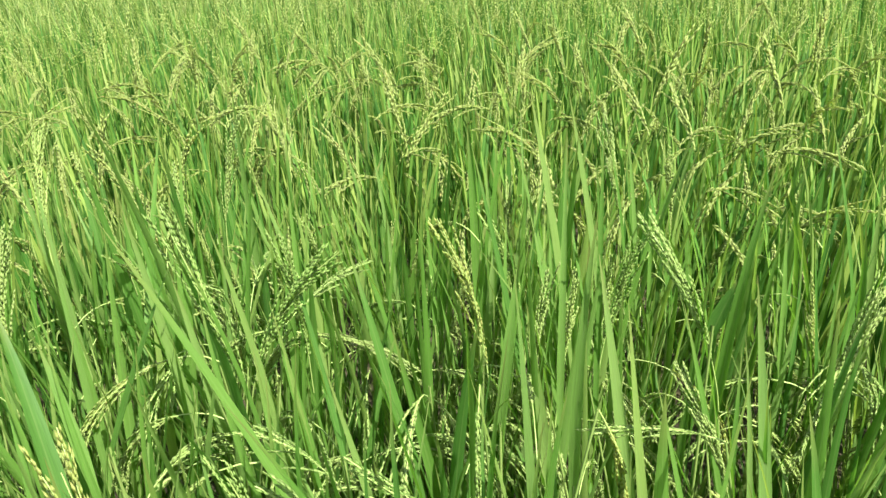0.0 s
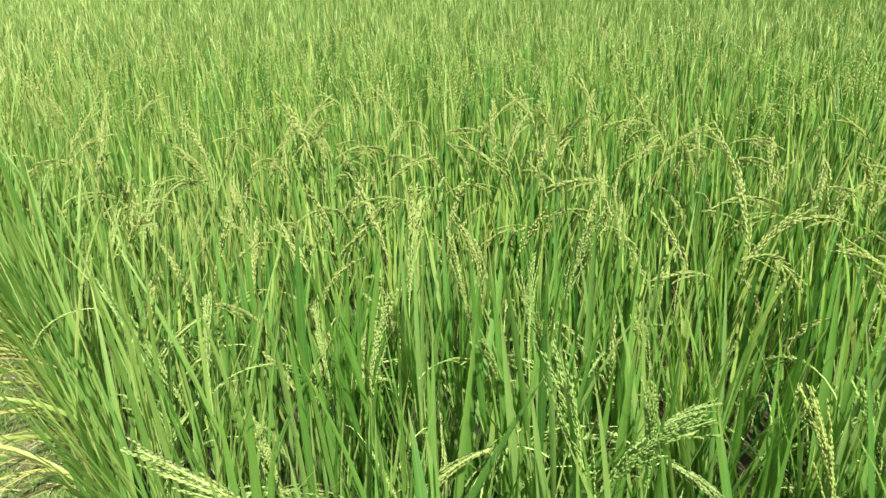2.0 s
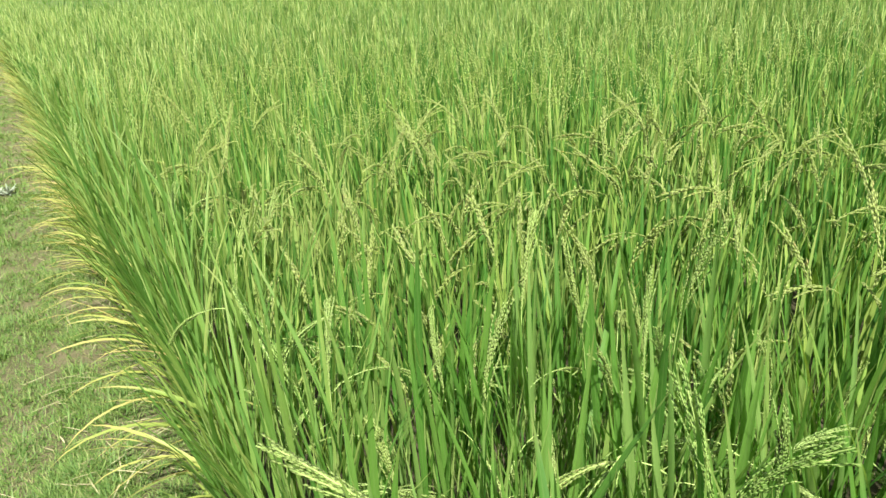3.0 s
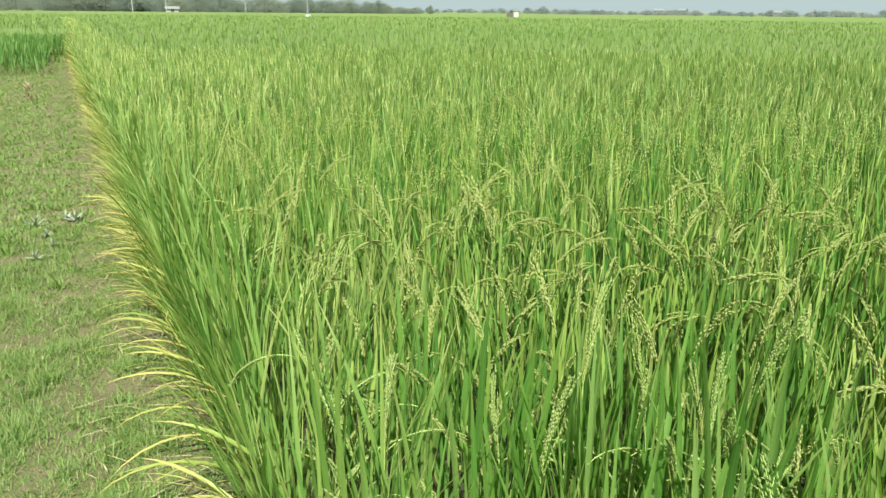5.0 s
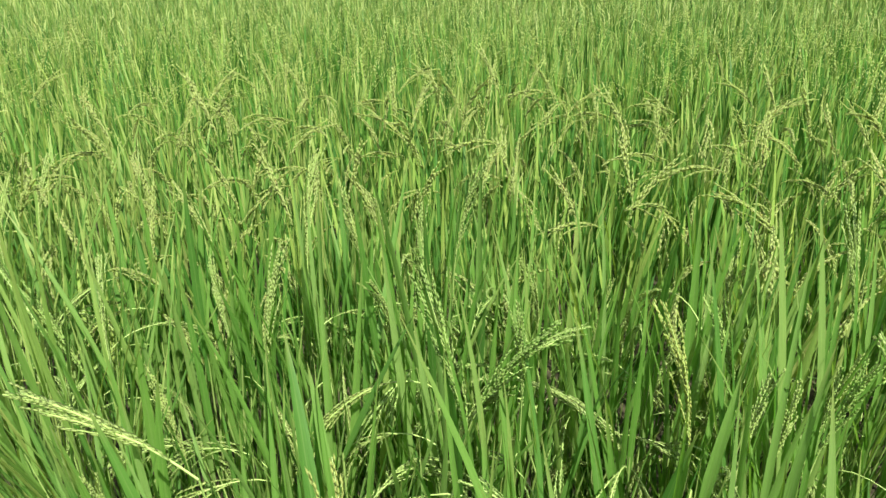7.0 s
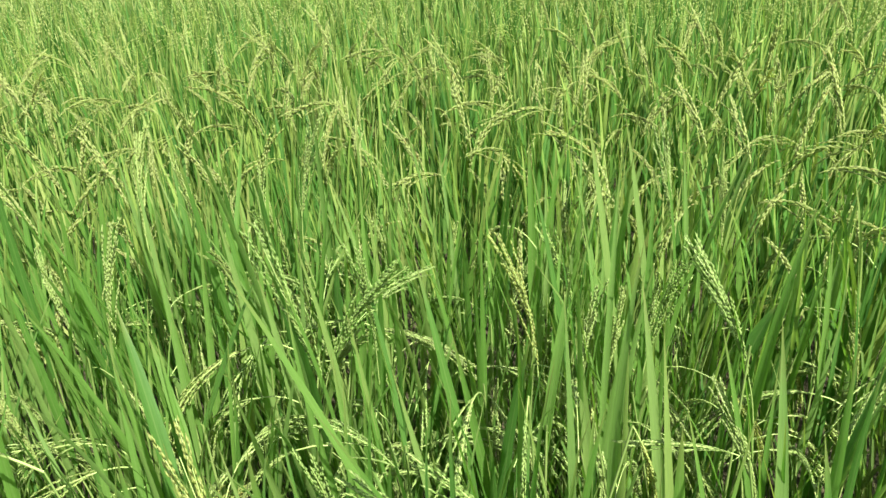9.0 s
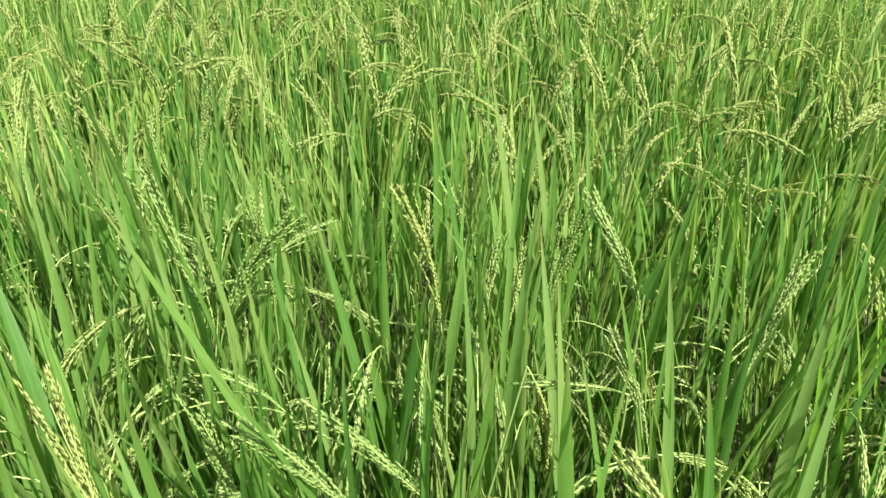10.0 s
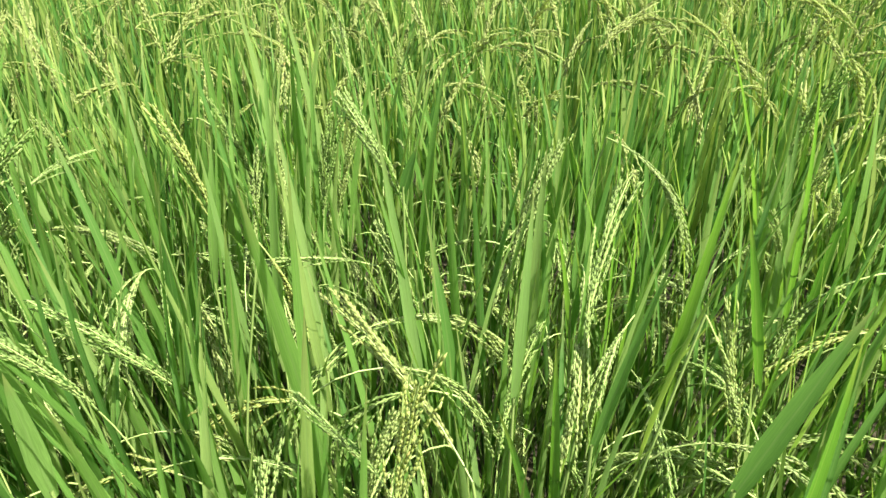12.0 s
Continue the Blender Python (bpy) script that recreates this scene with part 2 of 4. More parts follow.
STRAW = plain("fallen_straw", (0.26, 0.23, 0.13), (0.44, 0.39, 0.24), 25.0, 0.8)
BLACKENED = plain("blackened_steel_box", (0.020, 0.022, 0.026), (0.034, 0.036, 0.04), 10.0, 0.6)
DUSTY = plain("dusty_weed_leaf", (0.19, 0.22, 0.16), (0.30, 0.325, 0.26), 25.0, 0.8)


# ---- mesh helpers ----
def mesh_of(name, verts, quads, attrs=None, smooth=True, mats=()):
    """A mesh from vertex rows and rows of four corners (a repeated last corner makes a triangle)."""
    verts, quads = np.asarray(verts, np.float32), np.asarray(quads, np.int32)
    tri = quads[:, 2] == quads[:, 3]
    count = np.where(tri, 3, 4)
    keep = np.ones(quads.shape, bool)
    keep[:, 3] = ~tri
    loops = quads[keep]
    me = bpy.data.meshes.new(name)
    me.vertices.add(len(verts)), me.loops.add(len(loops)), me.polygons.add(len(quads))
    me.vertices.foreach_set("co", verts.ravel())
    me.loops.foreach_set("vertex_index", loops)
    me.polygons.foreach_set("loop_start", np.r_[0, np.cumsum(count)[:-1]].astype(np.int32))
    me.polygons.foreach_set("use_smooth", np.full(len(quads), smooth))
    for key, values in (attrs or {}).items():
        me.attributes.new(key, "FLOAT", "POINT").data.foreach_set("value", np.asarray(values, np.float32).ravel())
    for m in mats:
        me.materials.append(m)
    me.update(calc_edges=True)
    me.validate()
    return me


def part(name, data, parent, label=""):
    """Links a mesh (or a bmesh's mesh) as one object under a thing or a part."""
    ob = new(name, data)
    ob.parent = parent
    if label:
        tagged(ob, label)
    return ob


def thing(name, label, category, group="", at=(0, 0, 0), kind=""):
    ob = new(name)
    ob.location = at
    ob.empty_display_size = 0.1
    return tagged(ob, label, category, group, kind)


def joined(pieces):
    """Several (verts, quads) rows as one pair."""
    vs, qs, at = [], [], 0
    for v, q in pieces:
        vs.append(v), qs.append(q + at)
        at += len(v)
    return np.concatenate(vs), np.concatenate(qs)


def blades(base, az, lean, bend, length, width, segs, fold=True, twist=None, power=1.5):
    """Grass blades, all at once. az: the way each leans; lean, bend: radians from upright at its foot, and added by its tip."""
    base, az, lean, bend, length, width = (np.asarray(a, float) for a in (base, az, lean, bend, length, width))
    k = len(az)
    s = np.linspace(0, 1, segs + 1)
    theta = lean[:, None] + bend[:, None] * s[None] ** power
    mid = (theta[:, 1:] + theta[:, :-1]) / 2
    step = (length / segs)[:, None]
    r = np.concatenate([np.zeros((k, 1)), np.cumsum(np.sin(mid) * step, 1)], 1)
    z = np.concatenate([np.zeros((k, 1)), np.cumsum(np.cos(mid) * step, 1)], 1)
    ca, sa = np.cos(az)[:, None], np.sin(az)[:, None]
    spine = np.stack([base[:, :1] + r * ca, base[:, 1:2] + r * sa, base[:, 2:] + z], -1)
    side = np.stack([-sa + 0 * theta, ca + 0 * theta, 0 * theta], -1)
    normal = np.stack([-np.cos(theta) * ca, -np.cos(theta) * sa, np.sin(theta)], -1)
    tw = (np.zeros(k) if twist is None else np.asarray(twist))[:, None] * s[None] ** 0.7
    side2 = side * np.cos(tw)[..., None] + normal * np.sin(tw)[..., None]
    normal2 = normal * np.cos(tw)[..., None] - side * np.sin(tw)[..., None]
    profile = np.minimum(1, 0.55 + 1.6 * s) * (1 - s ** 2.4) + 0.012
    half = (width[:, None] * profile[None] / 2)[..., None]
    if fold:
        rings = np.stack([spine - side2 * half + normal2 * half * 0.35, spine, spine + side2 * half + normal2 * half * 0.35], 2)
        across = np.array([-1.0, 0, 1])
    else:
        rings = np.stack([spine - side2 * half, spine + side2 * half], 2)
        across = np.array([-1.0, 1])
    c = rings.shape[2]
    verts = rings.reshape(-1, 3)
    one = []
    for i in range(segs):
        for j in range(c - 1):
            a = i * c + j
            one.append((a, a + 1, a + c + 1, a + c))
    quads = (np.array(one)[None] + (np.arange(k) * (segs + 1) * c)[:, None, None]).reshape(-1, 4)
    attrs = {"along": np.broadcast_to(s[None, :, None], (k, segs + 1, c)).ravel(), "across": np.broadcast_to(across[None, None], (k, segs + 1, c)).ravel()}
    return verts, quads, attrs


def tubes(a, b, ra, rb, sides=5):
    """Straight tapered tubes from rows of feet to rows of heads."""
    a, b = np.atleast_2d(a).astype(float), np.atleast_2d(b).astype(float)
    ra, rb = np.broadcast_to(ra, len(a)), np.broadcast_to(rb, len(a))
    d = b - a
    d /= np.linalg.norm(d, axis=1, keepdims=True) + 1e-9
    u = np.cross(d, np.where(np.abs(d[:, 2:]) > 0.9, [[1.0, 0, 0]], [[0, 0, 1.0]]))
    u /= np.linalg.norm(u, axis=1, keepdims=True)
    w = np.cross(d, u)
    t = np.arange(sides) * 2 * math.pi / sides
    ring = u[:, None] * np.cos(t)[None, :, None] + w[:, None] * np.sin(t)[None, :, None]
    verts = np.concatenate([a[:, None] + ring * ra[:, None, None], b[:, None] + ring * rb[:, None, None]], 1).reshape(-1, 3)
    one = [(i, (i + 1) % sides, sides + (i + 1) % sides, sides + i) for i in range(sides)]
    return verts, (np.array(one)[None] + (np.arange(len(a)) * 2 * sides)[:, None, None]).reshape(-1, 4)


def bent(points, r0, r1, sides=4):
    """A tube along a line of points."""
    pts = np.asarray(points, float)
    n = len(pts)
    d = np.gradient(pts, axis=0)
    d /= np.linalg.norm(d, axis=1, keepdims=True) + 1e-9
    ref = np.array([0.31, 0.87, 0.38])
    u = np.cross(d, ref)
    u /= np.linalg.norm(u, axis=1, keepdims=True) + 1e-9
    w = np.cross(d, u)
    t = np.arange(sides) * 2 * math.pi / sides
    rad = np.linspace(r0, r1, n)[:, None, None]
    verts = (pts[:, None] + rad * (u[:, None] * np.cos(t)[None, :, None] + w[:, None] * np.sin(t)[None, :, None])).reshape(-1, 3)
    quads = [(i * sides + j, i * sides + (j + 1) % sides, (i + 1) * sides + (j + 1) % sides, (i + 1) * sides + j) for i in range(n - 1) for j in range(sides)]
    return verts, np.array(quads)


def grains(at, way, length, width, fine=True):
    """Spindle-shaped grains at rows of feet, along rows of unit ways."""
    at, way = np.asarray(at), np.asarray(way)
    u = np.cross(way, [[0.21, 0.34, 0.91]])
    u /= np.linalg.norm(u, axis=1, keepdims=True) + 1e-9
    w = np.cross(way, u)
    n = 3
    t = np.arange(n) * 2 * math.pi / n
    ring = (u[:, None] * np.cos(t)[None, :, None] + w[:, None] * np.sin(t)[None, :, None] * 0.75) * (width / 2)
    length = np.broadcast_to(length, len(at))[:, None]
    verts = np.concatenate([at[:, None], (at + way * length * 0.45)[:, None] + ring, (at + way * length)[:, None]], 1).reshape(-1, 3)
    one = []
    for i in range(n):
        j = (i + 1) % n
        one += [(0, 1 + j, 1 + i, 1 + i), (n + 1, 1 + i, 1 + j, 1 + j)]
    return verts, (np.array(one)[None] + (np.arange(len(at)) * (n + 2))[:, None, None]).reshape(-1, 4)


def panicle_parts(rng, length, lean, droop, spread=0.2, branches=8, per_branch=15, fine=True, stalk=0.06, power=1.3):
    """An ear of rice whose foot is the origin and which leans towards +x. Returns stalk pieces and grain pieces."""
    k = 12
    s = np.linspace(0, 1, k)
    theta = lean + droop * s ** power
    pts = np.concatenate([np.zeros((1, 3)), np.cumsum(np.stack([np.sin(theta), 0.08 * np.sin(3 * s), np.cos(theta)], 1)[1:] * (length + stalk) / (k - 1), 0)])
    stalks, g_at, g_way = [bent(pts, 0.0013, 0.0008, 3)], [], []
    first = stalk / (length + stalk)
    for b in range(branches):
        f = first + (0.85 - first) * (b + rng.random() * 0.7) / branches
        i = min(int(f * (k - 1)), k - 2)
        p = pts[i] + (pts[i + 1] - pts[i]) * (f * (k - 1) - i)
        roll = b * 2.4 + rng.random()
        ang = spread * (0.5 + 0.9 * rng.random())
        blen = min(length * 0.55, (1.02 - f) * (length + stalk) + 0.015) * (0.85 + 0.3 * rng.random())
        m = max(4, int(per_branch * blen / (length * 0.5) + 0.5))
        line = [p]
        for j in range(m):
            # each branch runs along with the ear's own bend, held a little off it, and sags
            at = min(f + (j + 1) / m * blen / (length + stalk), 0.999) * (k - 1)
            i = min(int(at), k - 2)
            d = pts[i + 1] - pts[i]
            d = d / np.linalg.norm(d)
            u = np.cross(d, (0, 1, 0.2))
            u /= np.linalg.norm(u)
            out = u * math.cos(roll) + np.cross(d, u) * math.sin(roll)
            way = d * math.cos(ang) + out * math.sin(ang) + np.array([0, 0, -0.03 - 0.5 * spread * (j / m)])
            way /= np.linalg.norm(way)
            p = p + way * blen / m
            line.append(p)
            gw = way + np.cross(way, out) * (0.09 if j % 2 else -0.09) + rng.normal(0, 0.045, 3)
            g_at.append(p - way * 0.007 + np.cross(way, out) * (0.0012 if j % 2 else -0.0012) + rng.normal(0, 0.0005, 3)), g_way.append(gw / np.linalg.norm(gw))
        stalks.append(bent(line[::4] + line[-1:], 0.0011, 0.0007, 3))
    return stalks, grains(np.array(g_at), np.array(g_way), (0.0115 if fine else 0.017) * (0.85 + 0.3 * rng.random(len(g_at))), 0.0034 if fine else 0.0048, fine)


def placed(template, at, az, scale, tilt=None):
    """Copies of (verts, quads) turned about z, scaled and moved, as one pair."""
    v, q = template
    ca, sa = np.cos(az)[:, None] * scale[:, None], np.sin(az)[:, None] * scale[:, None]
    x = v[None, :, 0] * ca - v[None, :, 1] * sa + at[:, :1]
    y = v[None, :, 0] * sa + v[None, :, 1] * ca + at[:, 1:2]
    z = v[None, :, 2] * scale[:, None] + at[:, 2:]
    verts = np.stack([x, y, z], -1).reshape(-1, 3)
    return verts, (q[None] + (np.arange(len(at)) * len(v))[:, None, None]).reshape(-1, 4)


# ---- ground, path and far land ----
EDGE = 0.57            # the line along which the rice ends and the grassy path begins
MUD_LEVEL = -0.07


def sheet(name, xs, ys, height, mat, label, category):
    gx, gy = np.meshgrid(xs, ys, indexing="ij")
    gz = height(gx, gy)
    nx, ny = gx.shape
    idx = np.arange(nx * ny).reshape(nx, ny)
    quads = np.stack([idx[:-1, :-1], idx[1:, :-1], idx[1:, 1:], idx[:-1, 1:]], -1).reshape(-1, 4)
    ob = new(name, mesh_of(name, np.stack([gx, gy, gz], -1).reshape(-1, 3), quads, mats=[mat]))
    return tagged(ob, label, category, kind="structure")


def bumps(x, y, size, seed):
    """Smooth uneven ground from a few crossed waves."""
    rng = np.random.default_rng(seed)
    out = 0 * x
    for i in range(7):
        a, f, p = rng.random() * 6.28, (0.6 + rng.random() * 1.6) / size, rng.random() * 6.28
        out = out + np.sin((x * math.cos(a) + y * math.sin(a)) * f * 6.28 + p) / 7
    return out


far = np.array([90, 140, 220, 400, 800, 1600, 2600.0])
near_x = np.r_[-far[::-1], np.arange(-60, 61, 4.0), far]
sheet("ground", near_x, near_x + 40, lambda x, y: -0.16 + 0.02 * bumps(x, y, 30, 3), LAND, "flat green and brown open farmland reaching the horizon", "ground")
sheet("paddy_floor", np.r_[np.arange(EDGE - 0.06, 6, 0.22), np.arange(6, 40, 2.0)], np.r_[np.arange(-12, 10, 0.22), np.arange(10, 44, 2.0)],
      lambda x, y: MUD_LEVEL + 0.02 * bumps(x, y, 0.7, 4), MUD, "dark damp mud under the standing rice", "mud")


def path_height(x, y):
    side = np.clip((x - (EDGE - 0.10)) / 0.16, 0, 1)
    return 0.018 * bumps(x, y, 0.5, 5) + 0.008 * bumps(x, y, 0.13, 6) - 0.10 * side ** 2 - 0.10 * np.clip((-1.3 - x) / 0.5, 0, 1)


sheet("footpath", np.r_[np.arange(-1.9, -0.6, 0.16), np.arange(-0.6, EDGE + 0.07, 0.045)], np.r_[np.arange(-12, -1, 0.3), np.arange(-1, 9, 0.06), np.arange(9, 24, 0.3), np.arange(24, 120, 4.0)],
      path_height, SOIL, "trodden earth footpath between rice fields with patchy short grass", "footpath")


def canopy_height(x, y):
    d = np.hypot(x - 0.3, y)
    uneven = (0.05 * bumps(x, y, 1.3, 8) + 0.03 * bumps(x, y, 0.5, 9)) * (d < 58)
    return 0.76 - 0.40 * np.clip((18 - d) / 6, 0, 1) + uneven


def canopy(name, xs, ys, height, label):
    gx, gy = np.meshgrid(xs, ys, indexing="ij")
    gz = height(gx, gy)
    nx, ny = gx.shape
    idx = np.arange(nx * ny).reshape(nx, ny)
    quads = np.stack([idx[:-1, :-1], idx[1:, :-1], idx[1:, 1:], idx[:-1, 1:]], -1).reshape(-1, 4)
    ob = new(name, mesh_of(name, np.stack([gx, gy, gz], -1).reshape(-1, 3), quads, mats=[CANOPY]))
    return tagged(ob, label, "rice field", kind="stuff")


FIELD = "dense ripening rice crop seen as an even yellow-green canopy"
canopy("rice_canopy", np.r_[np.arange(EDGE + 0.15, 60, 0.5), np.arange(60, 260, 8.0)], np.r_[np.arange(9, 60, 0.5), np.arange(60, 172, 8.0)], canopy_height, FIELD)
canopy("rice_canopy", np.r_[np.arange(10, 60, 0.5), np.arange(60, 260, 8.0)], np.r_[np.arange(-60, 9.1, 0.5)], canopy_height, FIELD)
canopy("rice_canopy", np.arange(EDGE + 0.15, 10.1, 0.5), np.arange(-60, -5, 0.5), canopy_height, FIELD)
canopy("rice_canopy", np.r_[np.arange(-200, -60, 8.0), np.arange(-60, EDGE + 0.14, 0.6), EDGE + 0.14], np.r_[np.arange(28.4, 60, 0.5), np.arange(60, 172, 8.0)], lambda x, y: canopy_height(x, y) - 0.7 * np.clip((30.0 - y) / 1.6, 0, 1), FIELD)

# ---- rice plants close by ----
rng = np.random.default_rng(11)


def leaf_mesh(name, lean, bend, length, width, twist, mat, power=1.5, segs=7):
    v, q, a = blades([(0, 0, 0)], [0.0], [lean], [bend], [length], [width], segs, True, [twist], power)
    return mesh_of(name, v, q, a, mats=[mat])


FLAG_LEAVES = [leaf_mesh("flag_leaf", rng.uniform(0.02, 0.20), rng.uniform(0.0, 0.35), rng.uniform(0.28, 0.43), rng.uniform(0.0085, 0.0160), rng.uniform(-1.0, 1.0), LEAF) for _ in range(16)]
LOW_LEAVES = [leaf_mesh("lower_leaf", rng.uniform(0.05, 0.22), rng.uniform(0.05, 0.6), rng.uniform(0.36, 0.54), rng.uniform(0.0060, 0.0125), rng.uniform(-0.8, 0.8), LEAF, 2.0) for _ in range(16)]
FAN_LEAVES = [leaf_mesh("fanned_leaf", rng.uniform(0.04, 0.36), rng.uniform(0.1, 0.7), rng.uniform(0.36, 0.56), rng.uniform(0.0075, 0.0115), rng.uniform(-0.8, 0.8), LEAF_PALE, 1.6) for _ in range(16)]
DRY_LEAVES = [leaf_mesh("yellowed_leaf", rng.uniform(0.35, 0.8), rng.uniform(0.7, 1.5), rng.uniform(0.26, 0.46), rng.uniform(0.008, 0.0135), rng.uniform(-0.9, 0.9), LEAF_DRY, 1.2) for _ in range(14)]


def panicle_mesh(lean, droop, length, spread, branches=8, power=1.3):
    stalks, g = panicle_parts(rng, length, lean, droop, spread, branches, 26, True, 0.07, power)
    v, q = joined(stalks)
    k = len(q)
    v, q = joined([(v, q), g])
    me = mesh_of("panicle", v, q, mats=[EAR_STALK, GRAIN])
    me.polygons.foreach_set("material_index", np.r_[np.zeros(k, np.int32), np.ones(len(q) - k, np.int32)])
    return me


EAR_SHAPES = ((0.2, 0.07, 1.3), (0.35, 0.10, 1.3), (0.5, 0.08, 1.2), (0.4, 0.14, 1.1), (0.6, 0.12, 1.0), (2.6, 0.18, 0.45), (2.7, 0.12, 0.4), (2.5, 0.22, 0.5), (2.2, 0.10, 0.6), (2.3, 0.28, 0.6),
              (2.5, 0.10, 0.5), (2.6, 0.16, 0.5), (2.7, 0.08, 0.45), (2.8, 0.12, 0.4), (2.6, 0.26, 0.5), (2.7, 0.10, 0.5), (2.4, 0.20, 0.6), (2.9, 0.08, 0.4))   # droop, spread, how soon it bends
PANICLES = [panicle_mesh(rng.uniform(0.03, 0.2), d, rng.uniform(0.18, 0.225), s, 9, p) for d, s, p in EAR_SHAPES]


def culm_mesh(top, lean):
    s = np.linspace(0, 1, 6)
    return mesh_of("culm", *bent(np.stack([top * lean * s ** 1.5, 0.006 * np.sin(s * 5), top * s], 1), 0.0030, 0.0014, 5), mats=[CULM])


CULMS = [(h, a, culm_mesh(h, a)) for h, a in ((0.62, 0.05), (0.66, 0.10), (0.70, 0.08), (0.74, 0.16), (0.68, 0.22), (0.58, 0.28), (0.72, 0.03), (0.76, 0.12))]
PLANT = "green ripening rice plant with pale drooping panicles, standing in mud"
EDGE_PLANT = "rice plant leaning over the path with yellowed lower leaves"


def rice_plant(label, group, tillers=10, ears=6, leaves=3, dry=0, fan=0, low_leaves=LOW_LEAVES):
    """One hill of rice: culms in a tuft, each with its leaves, most with an ear."""
    plant = thing("rice_plant", label, "rice plant", group)
    for k in range(tillers):
        h, lean, data = CULMS[rng.integers(len(CULMS))]
        az, r = (rng.uniform(-1.9, 1.9) if fan else rng.uniform(0, 6.28)), 0.045 * math.sqrt(rng.random())
        foot = Vector((r * math.cos(az), r * math.sin(az), 0))
        culm = part("culm", data, plant)
        culm.location, culm.rotation_euler = foot, (0, 0, az)
        turn = Matrix.Rotation(az, 3, "Z")

        def on_culm(f):
            return foot + turn @ Vector((h * lean * f ** 1.5, 0.006 * math.sin(f * 5), h * f))

        for j in range(leaves):
            f = (0.93, 0.66, 0.40, 0.28)[j]
            leaf = part("leaf", (FLAG_LEAVES if j == 0 and not fan else low_leaves)[rng.integers(16)], plant)
            leaf.location, leaf.rotation_euler = on_culm(f), (0, 0, az + rng.normal(0, 0.6 if fan else 1.0))
            leaf.scale = (rng.uniform(0.9, 1.1),) * 3
        if k < ears:
            ear = part("panicle", PANICLES[rng.integers(len(PANICLES))], plant)
            ear.location, ear.rotation_euler = on_culm(1.0) + Vector((0, 0, rng.uniform(-0.04, 0.07))), (0, 0, az + rng.normal(0, 0.7))
            ear.scale = (rng.uniform(0.75, 1.0),) * 3
    for k in range(dry):
        az = math.pi + rng.normal(0, 0.55)
        leaf = part("leaf", DRY_LEAVES[rng.integers(len(DRY_LEAVES))], plant, "yellowed dry leaf")
        leaf.location, leaf.rotation_euler = (-0.03, rng.uniform(-0.06, 0.06), rng.uniform(0.06, 0.46)), (0, 0, az)
        leaf.scale = (rng.uniform(0.75, 1.1),) * 3
    for k in range(fan):
        leaf = part("leaf", FAN_LEAVES[rng.integers(len(FAN_LEAVES))], plant)
        leaf.location, leaf.rotation_euler = (-0.02, rng.uniform(-0.06, 0.06), rng.uniform(0.15, 0.50)), (0, 0, math.pi + rng.normal(0, 0.8))
    return plant


KINDS = [rice_plant(PLANT, "rice plants close to the path", int(rng.integers(9, 11)), int(rng.integers(5, 7)), 4) for _ in range(8)]
EDGE_KINDS = [rice_plant(EDGE_PLANT, "rice plants along the path", 9, 2, 3, 7, 16, FAN_LEAVES) for _ in range(4)]

hills = []
for i in range(80):
    for j in range(-40, 360):
        x, y = EDGE + 0.04 + i * 0.19 + rng.normal(0, 0.022), j * 0.165 + rng.normal(0, 0.025)
        d = math.hypot(x - 0.3, y)
        if (d < 15.5 and y > -5) or (i < 4 and 0 < y < 60):
            hills.append((x, y, d, math.degrees(math.atan2(x - 0.3, y)), i))

rest, close_by = [], []
used = set()
for x, y, d, heading, row in hills:
    close = d < 1.45 and heading < 145
    if row == 0 and 1.0 < y < 5.0:
        k = int(rng.integers(4))
        source = EDGE_KINDS[k]
        m = pose(x, y, MUD_LEVEL, rng.uniform(-4, 4), rng.uniform(-8, 4), rng.uniform(-30, 30))
    elif close:
        k = int(rng.integers(8)) + 10
        source = KINDS[k - 10]
        close_by.append((x, y))
        tip_out = max(0.0, 1 - (x - EDGE) / 0.9)
        m = pose(x, y, MUD_LEVEL, rng.uniform(-4, 4), (7 if row < 2 and y > 0.1 else -6 * tip_out) + rng.uniform(-4, 4), rng.uniform(0, 360))
    else:
        rest.append((x, y, d, heading))
        continue
    m = m @ Matrix.Diagonal((*(rng.uniform(0.94, 1.08),) * 3, 1))
    if k in used:
        copy_thing(source, m)
    else:
        source.matrix_basis = m
        used.add(k)
for k, source in list(enumerate(EDGE_KINDS)) + [(k + 10, s) for k, s in enumerate(KINDS)]:
    if k not in used:
        source.matrix_basis = pose(EDGE + 0.1, 7.2 + 0.17 * k, MUD_LEVEL)

